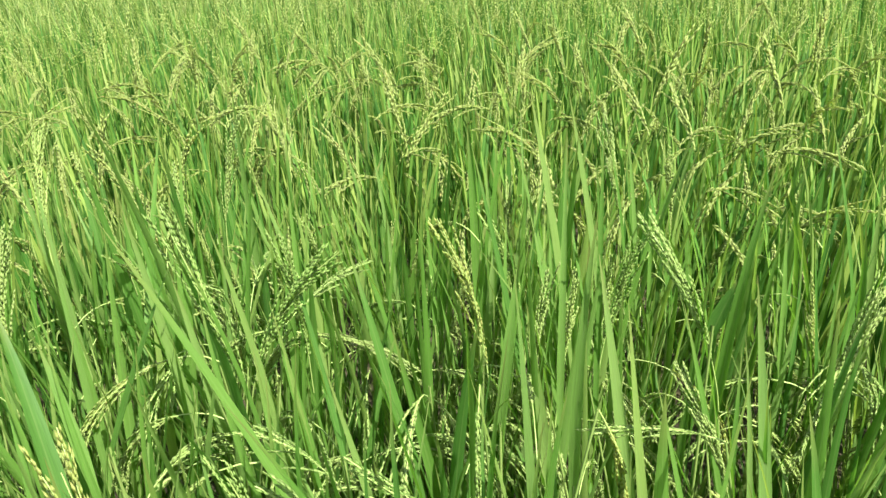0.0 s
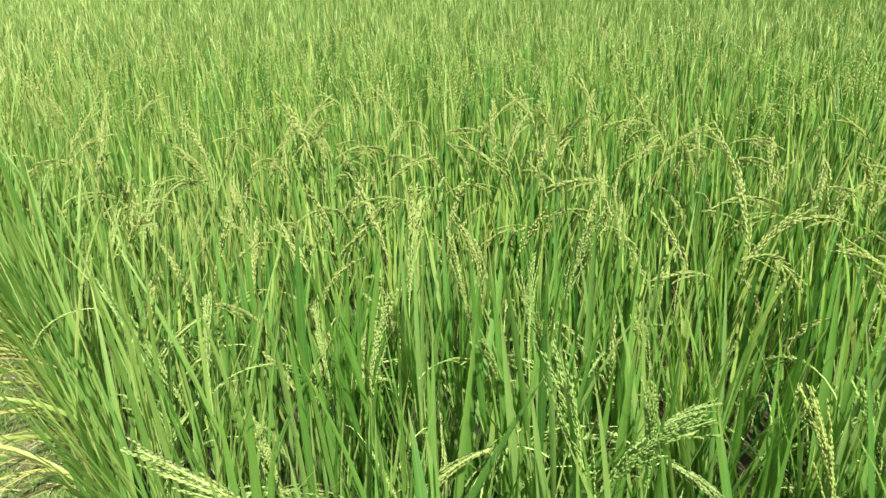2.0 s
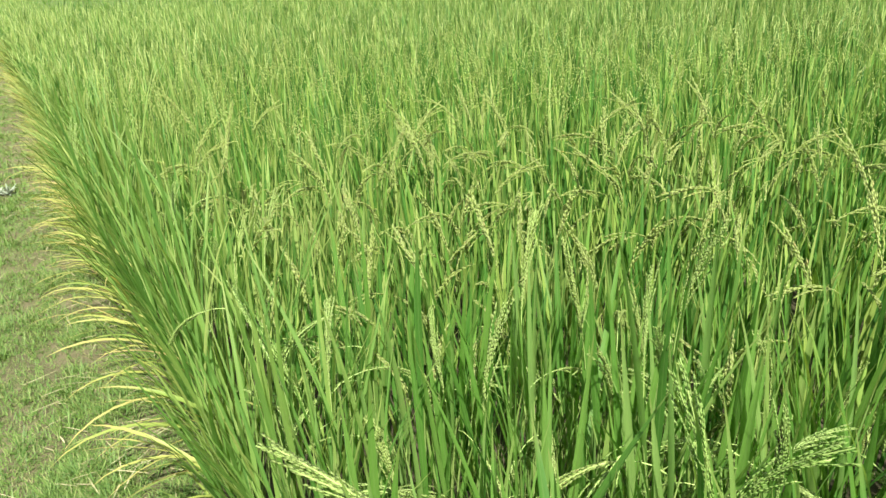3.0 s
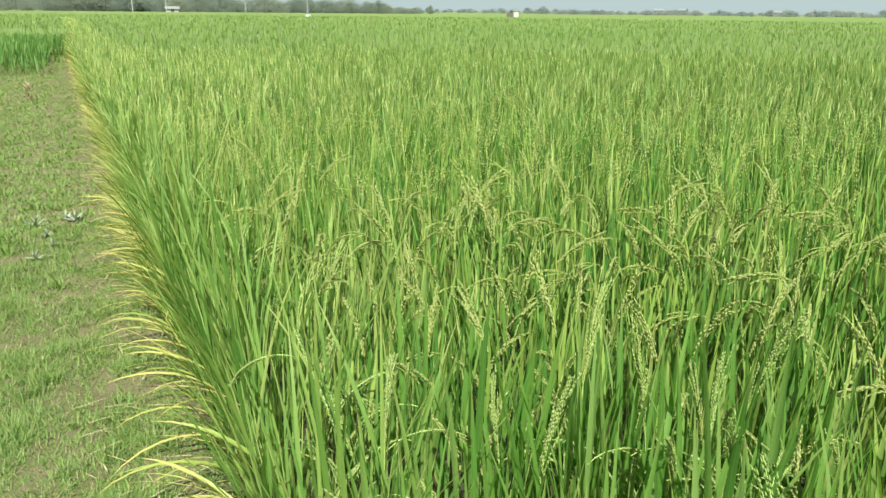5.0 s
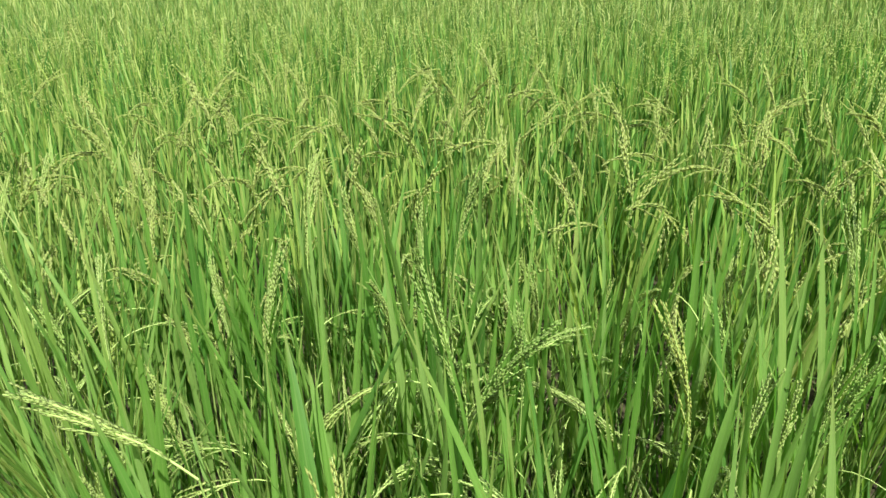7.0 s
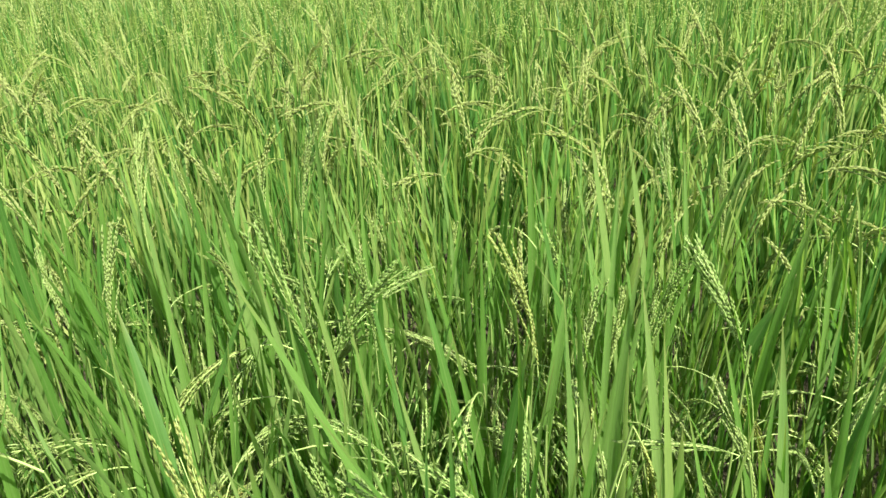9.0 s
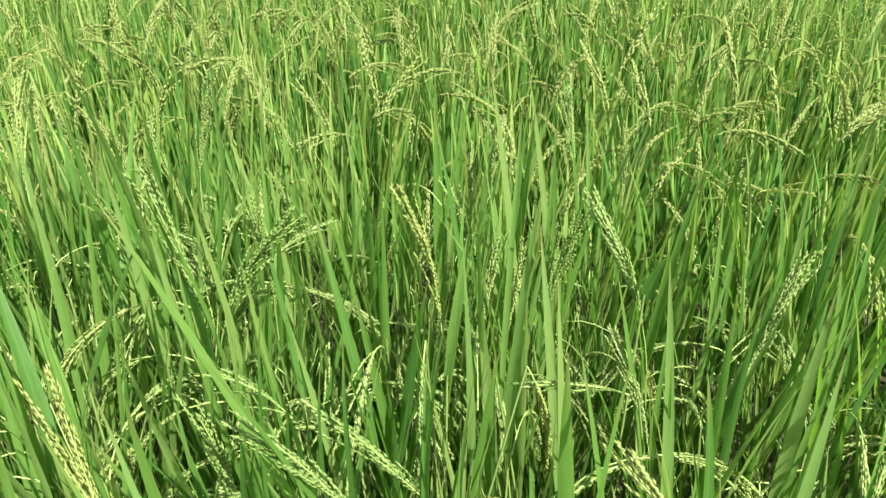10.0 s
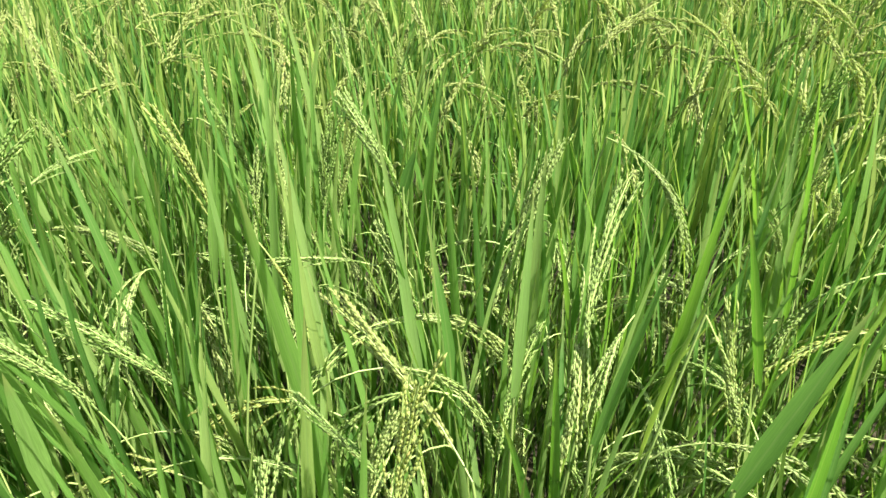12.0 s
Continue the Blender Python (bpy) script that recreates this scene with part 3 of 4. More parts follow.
# single stems and leaves that stand out of the crop
EARS = (
    ((0.80, 0.36, 0.84), (0.78, 0.44, 0.91), 0.5, 0.38),
    ((0.98, 0.05, 0.88), (0.92, 0.15, 0.91), 0.25, 0.12),
    ((0.89, 0.26, 0.94), (0.84, 0.25, 0.80), 0.1, 0.06),
    ((0.90, 0.15, 0.94), (0.93, 0.12, 0.80), 0.2, 0.08),
    ((0.59, 0.71, 0.86), (0.50, 0.94, 0.92), 0.2, 0.12),
    ((0.69, -0.07, 0.86), (0.69, -0.01, 0.94), 0.15, 0.09),
    ((0.74, -0.12, 0.84), (0.83, 0.01, 0.93), 0.3, 0.1),
    ((1.27, -0.17, 0.95), (1.21, -0.29, 0.83), 0.7, 0.14),
    ((0.89, -0.29, 0.94), (0.93, -0.35, 0.80), 0.1, 0.06),
    ((0.57, 1.49, 0.87), (0.47, 1.55, 0.82), 0.6, 0.12),
    ((0.60, 1.28, 0.78), (0.59, 1.42, 0.92), 0.1, 0.05),
    ((1.00, 0.60, 0.86), (1.12, 0.56, 0.90), 0.3, 0.12),
)
TALL_LEAVES = (
    ((0.65, 0.56, 0.80), (0.71, 0.69, 1.02), 0.02, 0.6),
    ((0.91, 0.45, 0.76), (0.97, 0.55, 1.00), 0.011, 0.3),
    ((1.02, 0.30, 0.78), (1.06, 0.29, 1.00), 0.015, 0.2),
    ((1.21, 0.10, 0.86), (1.22, 0.08, 0.93), 0.02, 0.9),
    ((0.72, -0.31, 0.90), (0.76, -0.37, 1.05), 0.017, 0.4),
    ((0.63, 0.20, 0.84), (0.62, 0.19, 0.98), 0.018, 0.4),
    ((0.93, -0.12, 0.76), (0.98, -0.12, 1.00), 0.013, 0.2),
    ((1.03, -0.38, 0.76), (0.98, -0.32, 1.00), 0.014, 0.2),
    ((0.84, -0.21, 0.80), (0.90, -0.26, 1.00), 0.012, 0.3),
    ((0.73, 0.65, 0.78), (0.75, 0.71, 0.95), 0.015, 0.3),
    ((0.80, 0.72, 0.76), (0.91, 0.66, 1.00), 0.016, 0.4),
    ((1.00, 0.91, 0.70), (1.36, 1.19, 1.00), 0.013, 0.2),
)


def bent_ear(foot, tip, curl, spread):
    """A stem whose ear runs from foot to tip, curling over by about that many radians."""
    f, t = Vector(foot), Vector(tip)
    c = t - f
    phi = math.acos(c.z / c.length)
    lean = max(phi - curl, 0.0)
    stalks, g = panicle_parts(rng, 0.17, lean, 2 * (phi - lean), spread, 9, 24, True, 0.03, 1.0)
    v, q = joined(stalks)
    k = len(q)
    v, q = joined([(v, q), g])
    reach = np.linalg.norm(stalks[0][0][-3:].mean(0))
    me = mesh_of("panicle", v * (c.length * 1.06 / reach), q, mats=[EAR_STALK, GRAIN])
    me.polygons.foreach_set("material_index", np.r_[np.zeros(k, np.int32), np.ones(len(q) - k, np.int32)])
    away = Vector((c.x, c.y, 0)).normalized() * 0.10
    ob = thing("rice_plant", "slender single rice plant bent under its pale ripening panicle", "rice plant", "single rice plants", (f.x - away.x, f.y - away.y, MUD_LEVEL))
    h = f.z - MUD_LEVEL
    s = np.linspace(0, 1, 7)
    part("culm", mesh_of("culm", *bent(np.stack([away.x * s ** 2.2, away.y * s ** 2.2, h * s], 1), 0.0030, 0.0013, 5), mats=[CULM]), ob)
    ear = part("panicle", me, ob)
    ear.location, ear.rotation_euler = (away.x, away.y, h), (0, 0, math.atan2(c.y, c.x))


def tall_leaf(foot, tip, width, roll=0.0):
    """A tall leaf from foot to tip on its own shoot."""
    f, t = Vector(foot), Vector(tip)
    c = t - f
    ob = thing("rice_plant", "upright single rice plant with one long green leaf", "rice plant", "single rice plants", (f.x, f.y, MUD_LEVEL))
    h = f.z - MUD_LEVEL
    part("culm", mesh_of("culm", *bent([(0, 0, 0), (0.004, 0, h * 0.5), (0, 0, h + 0.01)], 0.0032, 0.0018, 5), mats=[CULM]), ob)
    phi = math.acos(c.z / c.length)
    leaf = part("leaf", leaf_mesh("leaf", phi - 0.04, 0.08, c.length, width, rng.uniform(-0.5, 0.5), LEAF), ob)
    leaf.location, leaf.rotation_euler = (0, 0, h), (Matrix.Rotation(roll, 4, c) @ Matrix.Rotation(math.atan2(c.y, c.x), 4, "Z")).to_euler()


def trailing_leaf(x, y, z, turn, lean, bend, length, width):
    """A long paling leaf that arches out of the field's edge and down over the path."""
    ob = thing("rice_plant", "short rice shoot with one long yellow-green leaf trailing over the path", "rice plant", "shoots with trailing leaves", (x, y, MUD_LEVEL))
    h = z - MUD_LEVEL
    part("culm", mesh_of("culm", *bent([(0, 0, 0), (-0.006, 0.003, h * 0.5), (0, 0, h + 0.01)], 0.0032, 0.0018, 5), mats=[CULM]), ob)
    leaf = part("leaf", leaf_mesh("leaf", lean, bend, length, width, rng.uniform(-0.4, 0.4), LEAF_PALE, 1.1, 9), ob)
    leaf.location, leaf.rotation_euler = (0, 0, h), (0, 0, math.pi + turn)


for x, y, z, turn, lean, bend, length, width in ((0.60, 2.20, 0.12, 0.05, 0.80, 0.95, 0.44, 0.013), (0.58, 2.32, 0.10, 0.55, 0.55, 1.25, 0.30, 0.012), (0.60, 2.62, 0.12, -0.1, 0.60, 1.30, 0.34, 0.012),
                                                 (0.59, 2.70, 0.15, 0.25, 0.75, 1.00, 0.32, 0.011), (0.60, 3.05, 0.16, 0.1, 0.85, 0.80, 0.34, 0.011), (0.60, 3.45, 0.20, -0.2, 0.70, 0.90, 0.36, 0.012), (0.59, 1.95, 0.12, 0.3, 0.70, 1.10, 0.36, 0.012)):
    trailing_leaf(x, y, z, turn, lean, bend, length, width)
for row in EARS:
    bent_ear(*row)
for row in TALL_LEAVES:
    tall_leaf(*row)

# ---- the rest of the field ----
def stuff(name, verts, quads, mats, label, category, attrs=None, index=None):
    me = mesh_of(name, verts, quads, attrs, mats=mats)
    if index is not None:
        me.polygons.foreach_set("material_index", index.astype(np.int32))
    return tagged(new(name, me), label, category, kind="stuff")


def standing(rows, leaves, low, segs, fold, wide=1.0, top=1.0):
    """Leaves of many hills: feet, then blades."""
    p = np.repeat(np.array([(x, y) for x, y, *_ in rows]), leaves, 0)
    k = len(p)
    az, r = rng.uniform(0, 6.28, k), 0.068 * np.sqrt(rng.random(k))
    lower = rng.random(k) < low
    z = np.where(lower, rng.uniform(0.10, 0.34, k), rng.uniform(0.40, 0.64, k)) * top + MUD_LEVEL
    base = np.stack([p[:, 0] + r * np.cos(az), p[:, 1] + r * np.sin(az), z], 1)
    lean = np.where(lower, rng.uniform(0.04, 0.24, k), rng.uniform(0.02, 0.22, k))
    bend = np.where(lower, rng.uniform(0.05, 0.6, k), rng.uniform(0.0, 0.4, k))
    length = np.where(lower, rng.uniform(0.36, 0.52, k), rng.uniform(0.27, 0.42, k)) * top
    width = rng.uniform(0.0085, 0.0145, k) * wide
    return blades(base, az + rng.normal(0, 0.8, k), lean, bend, length, width, segs, fold, rng.uniform(-1.2, 1.2, k), 1.7)


def ears_over(rows, templates, per, low, high):
    p = np.repeat(np.array([(x, y) for x, y, *_ in rows]), per, 0)
    k = len(p)
    at = np.stack([p[:, 0] + rng.normal(0, 0.06, k), p[:, 1] + rng.normal(0, 0.06, k), rng.uniform(low, high, k)], 1)
    az, sc, kind = rng.uniform(0, 6.28, k), rng.uniform(0.88, 1.12, k), rng.integers(len(templates), size=k)
    return joined([placed(t, at[kind == i], az[kind == i], sc[kind == i]) for i, t in enumerate(templates)])


middle = [h for h in rest if h[2] + rng.normal(0, 0.7) < 5.4 and h[3] < 145]
rear = [h for h in rest if h[2] < 5.4 and h[3] >= 145]
not_outer = set(middle) | set(rear)
outer = [h for h in rest if h not in not_outer]
ripe = [h for h in middle if rng.random() < 0.85 * math.exp(-max(h[0] - EDGE - 0.2, 0) / (0.5 + 0.28 * h[2]))]
green = [h for h in middle if h not in set(ripe)]
v, q, a = standing(green, 32, 0.24, 4, False, 1.08)
stuff("rice_leaves", v, q, [FIELD_LEAF], "upright green rice leaves of the field", "rice leaves", a)
v, q, a = standing(ripe, 32, 0.26, 4, False, 1.0)
stuff("rice_leaves", v, q, [RIPE_LEAF], "paling yellow-green rice leaves near the footpath", "rice leaves", a)
mid_ears, far_ears = [], []
for d, s, p in ((0.3, 0.08, 1.3), (0.6, 0.10, 1.2), (1.0, 0.16, 1.0), (1.8, 0.14, 0.7), (2.3, 0.24, 0.6), (2.6, 0.10, 0.5), (2.7, 0.16, 0.45), (2.8, 0.08, 0.4)):
    stalks, g = panicle_parts(rng, rng.uniform(0.14, 0.18), rng.uniform(0.03, 0.2), d, s, 6, 14, False, 0.05, p)
    mid_ears.append(joined(stalks[1:] + [g]))
    stalks, g = panicle_parts(rng, rng.uniform(0.17, 0.21), rng.uniform(0.03, 0.2), d, s, 4, 5, False, 0.05, p)
    far_ears.append((g[0], g[1]))
for near, kinds, most in ((True, mid_ears, 5), (False, far_ears, 5)):
    v, q = ears_over([h for h in middle if (h[2] < 2.9) == near for _ in range(int(rng.integers(1, most)))], kinds, 1, 0.70, 0.89)
    stuff("rice_panicles", v, q, [FIELD_GRAIN], "pale yellow-green rice panicles over the field", "rice panicles")
v, q, a = standing(close_by, 14, 1.0, 4, False, 0.85, 0.82)
stuff("rice_leaves", v, q, [FIELD_LEAF], "dense lower rice leaves between the stems close by", "rice leaves", a)
v, q, a = standing(rear, 44, 0.3, 2, False, 1.3)
stuff("rice_leaves", v, q, [FIELD_LEAF], "upright green rice leaves beside the footpath", "rice leaves", a)
ripe = [h for h in outer if rng.random() < 0.85 * math.exp(-max(h[0] - EDGE - 0.3, 0) / 3.5)]
green = [h for h in outer if h not in set(ripe)]
v, q, a = standing(green, 10, 0.15, 2, False, 1.5)
stuff("rice_leaves", v, q, [FAR_FIELD_LEAF], "upright green rice leaves of the field further off", "rice leaves", a)
v, q, a = standing(ripe, 10, 0.15, 2, False, 1.5)
stuff("rice_leaves", v, q, [RIPE_LEAF], "paling rice leaves along the footpath further off", "rice leaves", a)
p = np.array([(x, y) for x, y, *_ in outer for _ in range(4) if rng.random() < 0.3 + 0.7 * math.exp(-max(x - EDGE, 0) / 4)])
p = p + rng.normal(0, 0.08, p.shape)
k = len(p)
v, q, a = blades(np.c_[p, rng.uniform(0.62, 0.84, k)], rng.uniform(0, 6.28, k), rng.uniform(0.0, 0.5, k), rng.uniform(0.2, 2.3, k), rng.uniform(0.12, 0.20, k), rng.uniform(0.004, 0.008, k), 2, False)
stuff("rice_panicles", v, q, [FIELD_GRAIN], "pale yellow-green rice panicles further off", "rice panicles", a)


def tufts(count, near, far, head0, head1, base, tall, wide, mat, label, inside):
    """Leaf tips that stand out of the canopy, denser close by."""
    d = near * (far / near) ** rng.random(count)
    h = np.radians(rng.uniform(head0, head1, count))
    x, y = 0.3 + d * np.sin(h), d * np.cos(h)
    ok = inside(x, y)
    x, y, d = x[ok], y[ok], d[ok]
    k = len(x)
    v, q, a = blades(np.stack([x, y, np.full(k, base)], 1), rng.uniform(0, 6.28, k), rng.uniform(0.02, 0.3, k), rng.uniform(0, 0.6, k),
                     rng.uniform(0.7, 1.1, k) * tall, wide * d, 2, False, rng.uniform(-1.2, 1.2, k))
    stuff("rice_leaves", v, q, [mat], label, "rice leaves", a)


tufts(52000, 14, 90, -16, 125, 0.62, 0.36, 0.0011, FAR_FIELD_LEAF, "leaf tips standing out of the distant rice", lambda x, y: (x > EDGE + 0.1) | (y > 29.3))

# leaves that lean out over the path along the field's edge further on
def fringe(count, mat, low, high, lean0, lean1, length, label):
    y = 3.6 * (60 / 3.6) ** rng.random(count)
    size = np.clip(y / 7, 1, 2.4)
    base = np.stack([EDGE + rng.uniform(-0.04, 0.16, count), y, rng.uniform(low, high, count)], 1)
    v, q, a = blades(base, math.pi + rng.normal(0, 0.7, count), rng.uniform(lean0, lean1, count), rng.uniform(0.2, 1.1, count), rng.uniform(0.7, 1.1, count) * length, rng.uniform(0.007, 0.011, count) * size, 4, False, rng.uniform(-1, 1, count))
    stuff("rice_leaves", v, q, [mat], label, "rice leaves", a)


fringe(4600, RIPE_LEAF, -0.05, 0.5, 0.05, 0.45, 0.45, "paling green rice leaves leaning over the footpath")
fringe(2800, EDGE_DRY, -0.02, 0.42, 0.3, 0.9, 0.36, "yellowed rice leaves hanging over the footpath")

# the younger, greener plot beside the path further on
plot = [(x + rng.normal(0, 0.03), y + rng.normal(0, 0.03)) for x in np.arange(-6, -0.02, 0.2) for y in np.arange(20.0, 29.6, 0.24)]
plot += [(x + rng.normal(0, 0.04), y + rng.normal(0, 0.05)) for x in np.arange(0.0, EDGE, 0.16) for y in np.arange(26.5, 29.8, 0.22)]
v, q, a = standing(plot, 7, 0.3, 2, False, 2.8, 0.86)
stuff("young_rice_leaves", v, q, [YOUNG_LEAF], "bright green younger rice beside the footpath", "rice leaves", a)

# ---- grass and weeds on the path ----
def path_grass(count, y0, y1, tall, wide, segs, label):
    """Short grass in uneven tufts, thinner and lower on worn patches."""
    clumps = count // 9
    y = np.repeat(y0 * (y1 / y0) ** rng.random(clumps), 9)
    x = np.repeat(rng.uniform(-1.3, EDGE + 0.02, clumps), 9)
    r = rng.normal(0, 0.016, (2, len(x))) * np.repeat(rng.uniform(0.5, 1.8, clumps), 9)
    patch = bumps(x, y, 0.55, 21) + 0.7 * bumps(x, y, 0.19, 22) - 0.35 * np.clip((x - EDGE + 0.32) / 0.2, 0, 1) + 0.25 * np.clip((-0.05 - x) / 0.3, 0, 1)
    x, y = x + r[0], y + r[1]
    ok = (rng.random(len(x)) < np.clip(1.1 + 1.3 * patch, 0.36, 1)) & (x < EDGE + 0.03)
    x, y, patch = x[ok], y[ok], patch[ok]
    k = len(x)
    z = path_height(x, y) - 0.003
    v, q, a = blades(np.stack([x, y, z], 1), rng.uniform(0, 6.28, k), rng.uniform(0.3, 1.3, k), rng.uniform(0.1, 1.3, k), rng.uniform(0.4, 1.0, k) * tall * np.clip(0.9 + 0.7 * patch, 0.55, 1.5),
                     rng.uniform(0.7, 1.3, k) * wide, segs, False, rng.uniform(-1, 1, k))
    stuff("grass", v, q, [GRASS_LEAF], label, "grass", a)


path_grass(270000, 1.3, 6.0, 0.062, 0.0075, 1, "short trampled grass in tufts on the footpath")
path_grass(150000, 5.6, 40.0, 0.070, 0.016, 1, "short grass along the footpath further on")

# behind the starting point the path simply goes on
y = rng.uniform(-9, 1.4, 120000)
x = rng.uniform(-1.3, EDGE, len(y))
v, q, a = blades(np.stack([x, y, path_height(x, y) - 0.003], 1), rng.uniform(0, 6.28, len(y)), rng.uniform(0.2, 1.0, len(y)), rng.uniform(0.3, 1.4, len(y)), rng.uniform(0.03, 0.065, len(y)), rng.uniform(0.006, 0.010, len(y)), 1, False)
stuff("grass", v, q, [GRASS_LEAF], "short grass on the footpath under foot", "grass", a)

# fallen straw
y = 1.1 * (9 / 1.1) ** rng.random(300)
x = EDGE - np.abs(rng.normal(0, 0.28, len(y))) + 0.02
v, q, a = blades(np.stack([x, y, path_height(x, y) + rng.uniform(0.006, 0.025, len(y))], 1), rng.uniform(0, 6.28, len(y)), np.full(len(y), 1.45), rng.uniform(-0.1, 0.3, len(y)), rng.uniform(0.05, 0.16, len(y)), rng.uniform(0.003, 0.006, len(y)), 2, False)
stuff("straw", v, q, [STRAW], "dry fallen rice straw strewn over the footpath", "straw", a)


def weed(x, y, size, dry, label):
    """A low clump of broad blades on the path."""
    ob = thing("weed", label, "weed", "weeds on the footpath", (x, y, float(path_height(np.array(x), np.array(y))) - 0.004))
    for k in range(26):
        v, q, a = blades([(rng.normal(0, 0.14) * size, rng.normal(0, 0.14) * size, 0)], [rng.uniform(0, 6.28)], [rng.uniform(0.05, 0.7)], [rng.uniform(0.4, 1.6)], [rng.uniform(0.35, 1.0) * size], [rng.uniform(0.006, 0.010) * size / 0.15], 5)
        part("leaf", mesh_of("leaf", v, q, a, mats=[WITHERED if dry else GRASS_LEAF]), ob)
    return ob


for x, y, size, dry in ((0.06, 4.6, 0.16, 0), (0.12, 4.9, 0.13, 0), (-0.02, 8.6, 0.2, 0), (-0.33, 14.6, 0.30, 1), (-0.42, 16.5, 0.30, 1), (0.28, 27.0, 0.6, 0), (0.02, 3.4, 0.10, 0), (0.2, 2.7, 0.10, 0), (-0.25, 5.4, 0.15, 0), (0.15, 24.5, 0.5, 0)):
    weed(x, y, size, dry, "dry brown weed clump on the footpath" if dry else "low green weed clump on the footpath")


def rosette(x, y, size):
    """A dusty weed whose broad leaves lie out flat round its heart."""
    ob = thing("weed", "pale dusty grey-green weed rosette on the footpath", "weed", "weeds on the footpath", (x, y, float(path_height(np.array(x), np.array(y))) + 0.004))
    for k in range(11):
        v, q, a = blades([(0, 0, 0)], [k * 2.4 + rng.normal(0, 0.2)], [rng.uniform(0.8, 1.4)], [rng.uniform(0.0, 0.5)], [rng.uniform(0.5, 1.0) * size], [rng.uniform(0.16, 0.3) * size], 5)
        part("leaf", mesh_of("leaf", v, q, a, mats=[DUSTY]), ob)
    for k in range(7):
        v, q, a = blades([(0, 0, 0.01)], [rng.uniform(0, 6.28)], [rng.uniform(0.1, 0.5)], [rng.uniform(0.2, 0.9)], [rng.uniform(0.5, 0.9) * size], [0.14 * size], 4)
        part("leaf", mesh_of("leaf", v, q, a, mats=[DUSTY]), ob)


for x, y, size in ((0.17, 6.1, 0.11), (0.11, 6.2, 0.08), (-0.09, 6.12, 0.11), (-0.08, 5.25, 0.08), (0.02, 5.5, 0.06), (-0.02, 5.75, 0.07)):
    rosette(x, y, size)


# ---- distance ----
def at_heading(deg, dist):
    return math.sin(radians(deg)) * dist, math.cos(radians(deg)) * dist


def tree(height, wide, lumps, leaves, mat, label, trunk_share=0.35, leaf=0.34):
    """Tapered trunk, limbs, and a crown of many leaf clumps in uneven lumps."""
    ob = thing("tree", label, "tree", "distant tree line")
    ob["tall"] = height
    top = height * 0.75
    lean = rng.normal(0, 0.04, 2)
    line = [(lean[0] * z * z / height, lean[1] * z * z / height, z) for z in np.linspace(-0.3, top, 7)]
    pieces = [bent(line, height * 0.022 + 0.05, 0.05, 6)]
    centres = []
    for i in range(lumps):
        a, z = i * 2.4 + rng.random(), height * (trunk_share + (0.9 - trunk_share) * (i + 0.5) / lumps)
        r = wide * 0.5 * (0.25 + 0.55 * rng.random()) * math.sin(math.pi * min(0.93, 0.25 + 0.7 * (i + 0.5) / lumps))
        c = np.array([r * math.cos(a), r * math.sin(a), z])
        centres.append(c)
        j = min(5, max(1, int((z / height - 0.12) * 6)))
        pieces.append(bent([line[j], (np.array(line[j]) + c) / 2 + (0, 0, 0.1), c], 0.07, 0.03, 4))
    part("trunk", mesh_of("trunk", *joined(pieces), mats=[BARK]), ob)
    centres = np.array(centres)
    pick = rng.integers(lumps, size=leaves)
    off = rng.normal(0, 1, (leaves, 3))
    off /= np.linalg.norm(off, axis=1, keepdims=True)
    size = wide * rng.uniform(0.16, 0.30, lumps)
    p = centres[pick] + off * (size[pick] * rng.random(leaves) ** 0.22)[:, None] * (1, 1, 0.8)
    v, q, a = blades(p, np.arctan2(off[:, 1], off[:, 0]), -np.arcsin(off[:, 2]) + rng.normal(0, 0.22, leaves), rng.uniform(0.0, 0.4, leaves), rng.uniform(0.8, 1.3, leaves) * leaf, rng.uniform(1.0, 1.8, leaves) * leaf, 1, False)
    part("crown", mesh_of("crown", v, q, mats=[mat]), ob)
    return ob


TREES = [tree(10, 9, 26, 4200, TREE_LEAF, "round haze-tinted green tree beyond the fields", leaf=0.30, trunk_share=0.10), tree(8, 9, 18, 3800, TREE_LEAF, "spreading haze-tinted green tree beyond the fields", leaf=0.30, trunk_share=0.08),
         tree(11.5, 5.5, 14, 3200, TREE_LEAF, "tall narrow haze-tinted green tree beyond the fields", leaf=0.30, trunk_share=0.08), tree(5.5, 9, 14, 3200, TREE_LEAF, "low bushy tree beyond the fields", 0.04, 0.28)]
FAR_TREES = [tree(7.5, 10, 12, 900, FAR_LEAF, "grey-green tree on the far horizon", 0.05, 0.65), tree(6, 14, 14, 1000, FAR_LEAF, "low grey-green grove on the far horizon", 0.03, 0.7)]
placed_tree = set()


def plant_tree(source, heading, dist, tall, wide):
    x, y = at_heading(heading, dist)
    s = (0.90 if heading < 4 else 0.75 if heading < 24 else 0.66) * tall / source["tall"]
    m = pose(x, y, -0.16, 0, 0, rng.uniform(0, 360)) @ Matrix.Diagonal((s * wide, s * wide, s, 1))
    if source.name in placed_tree:
        return copy_thing(source, m @ Matrix.Diagonal([1 / k for k in source.scale] + [1]))
    placed_tree.add(source.name)
    source.matrix_basis = m
    return source


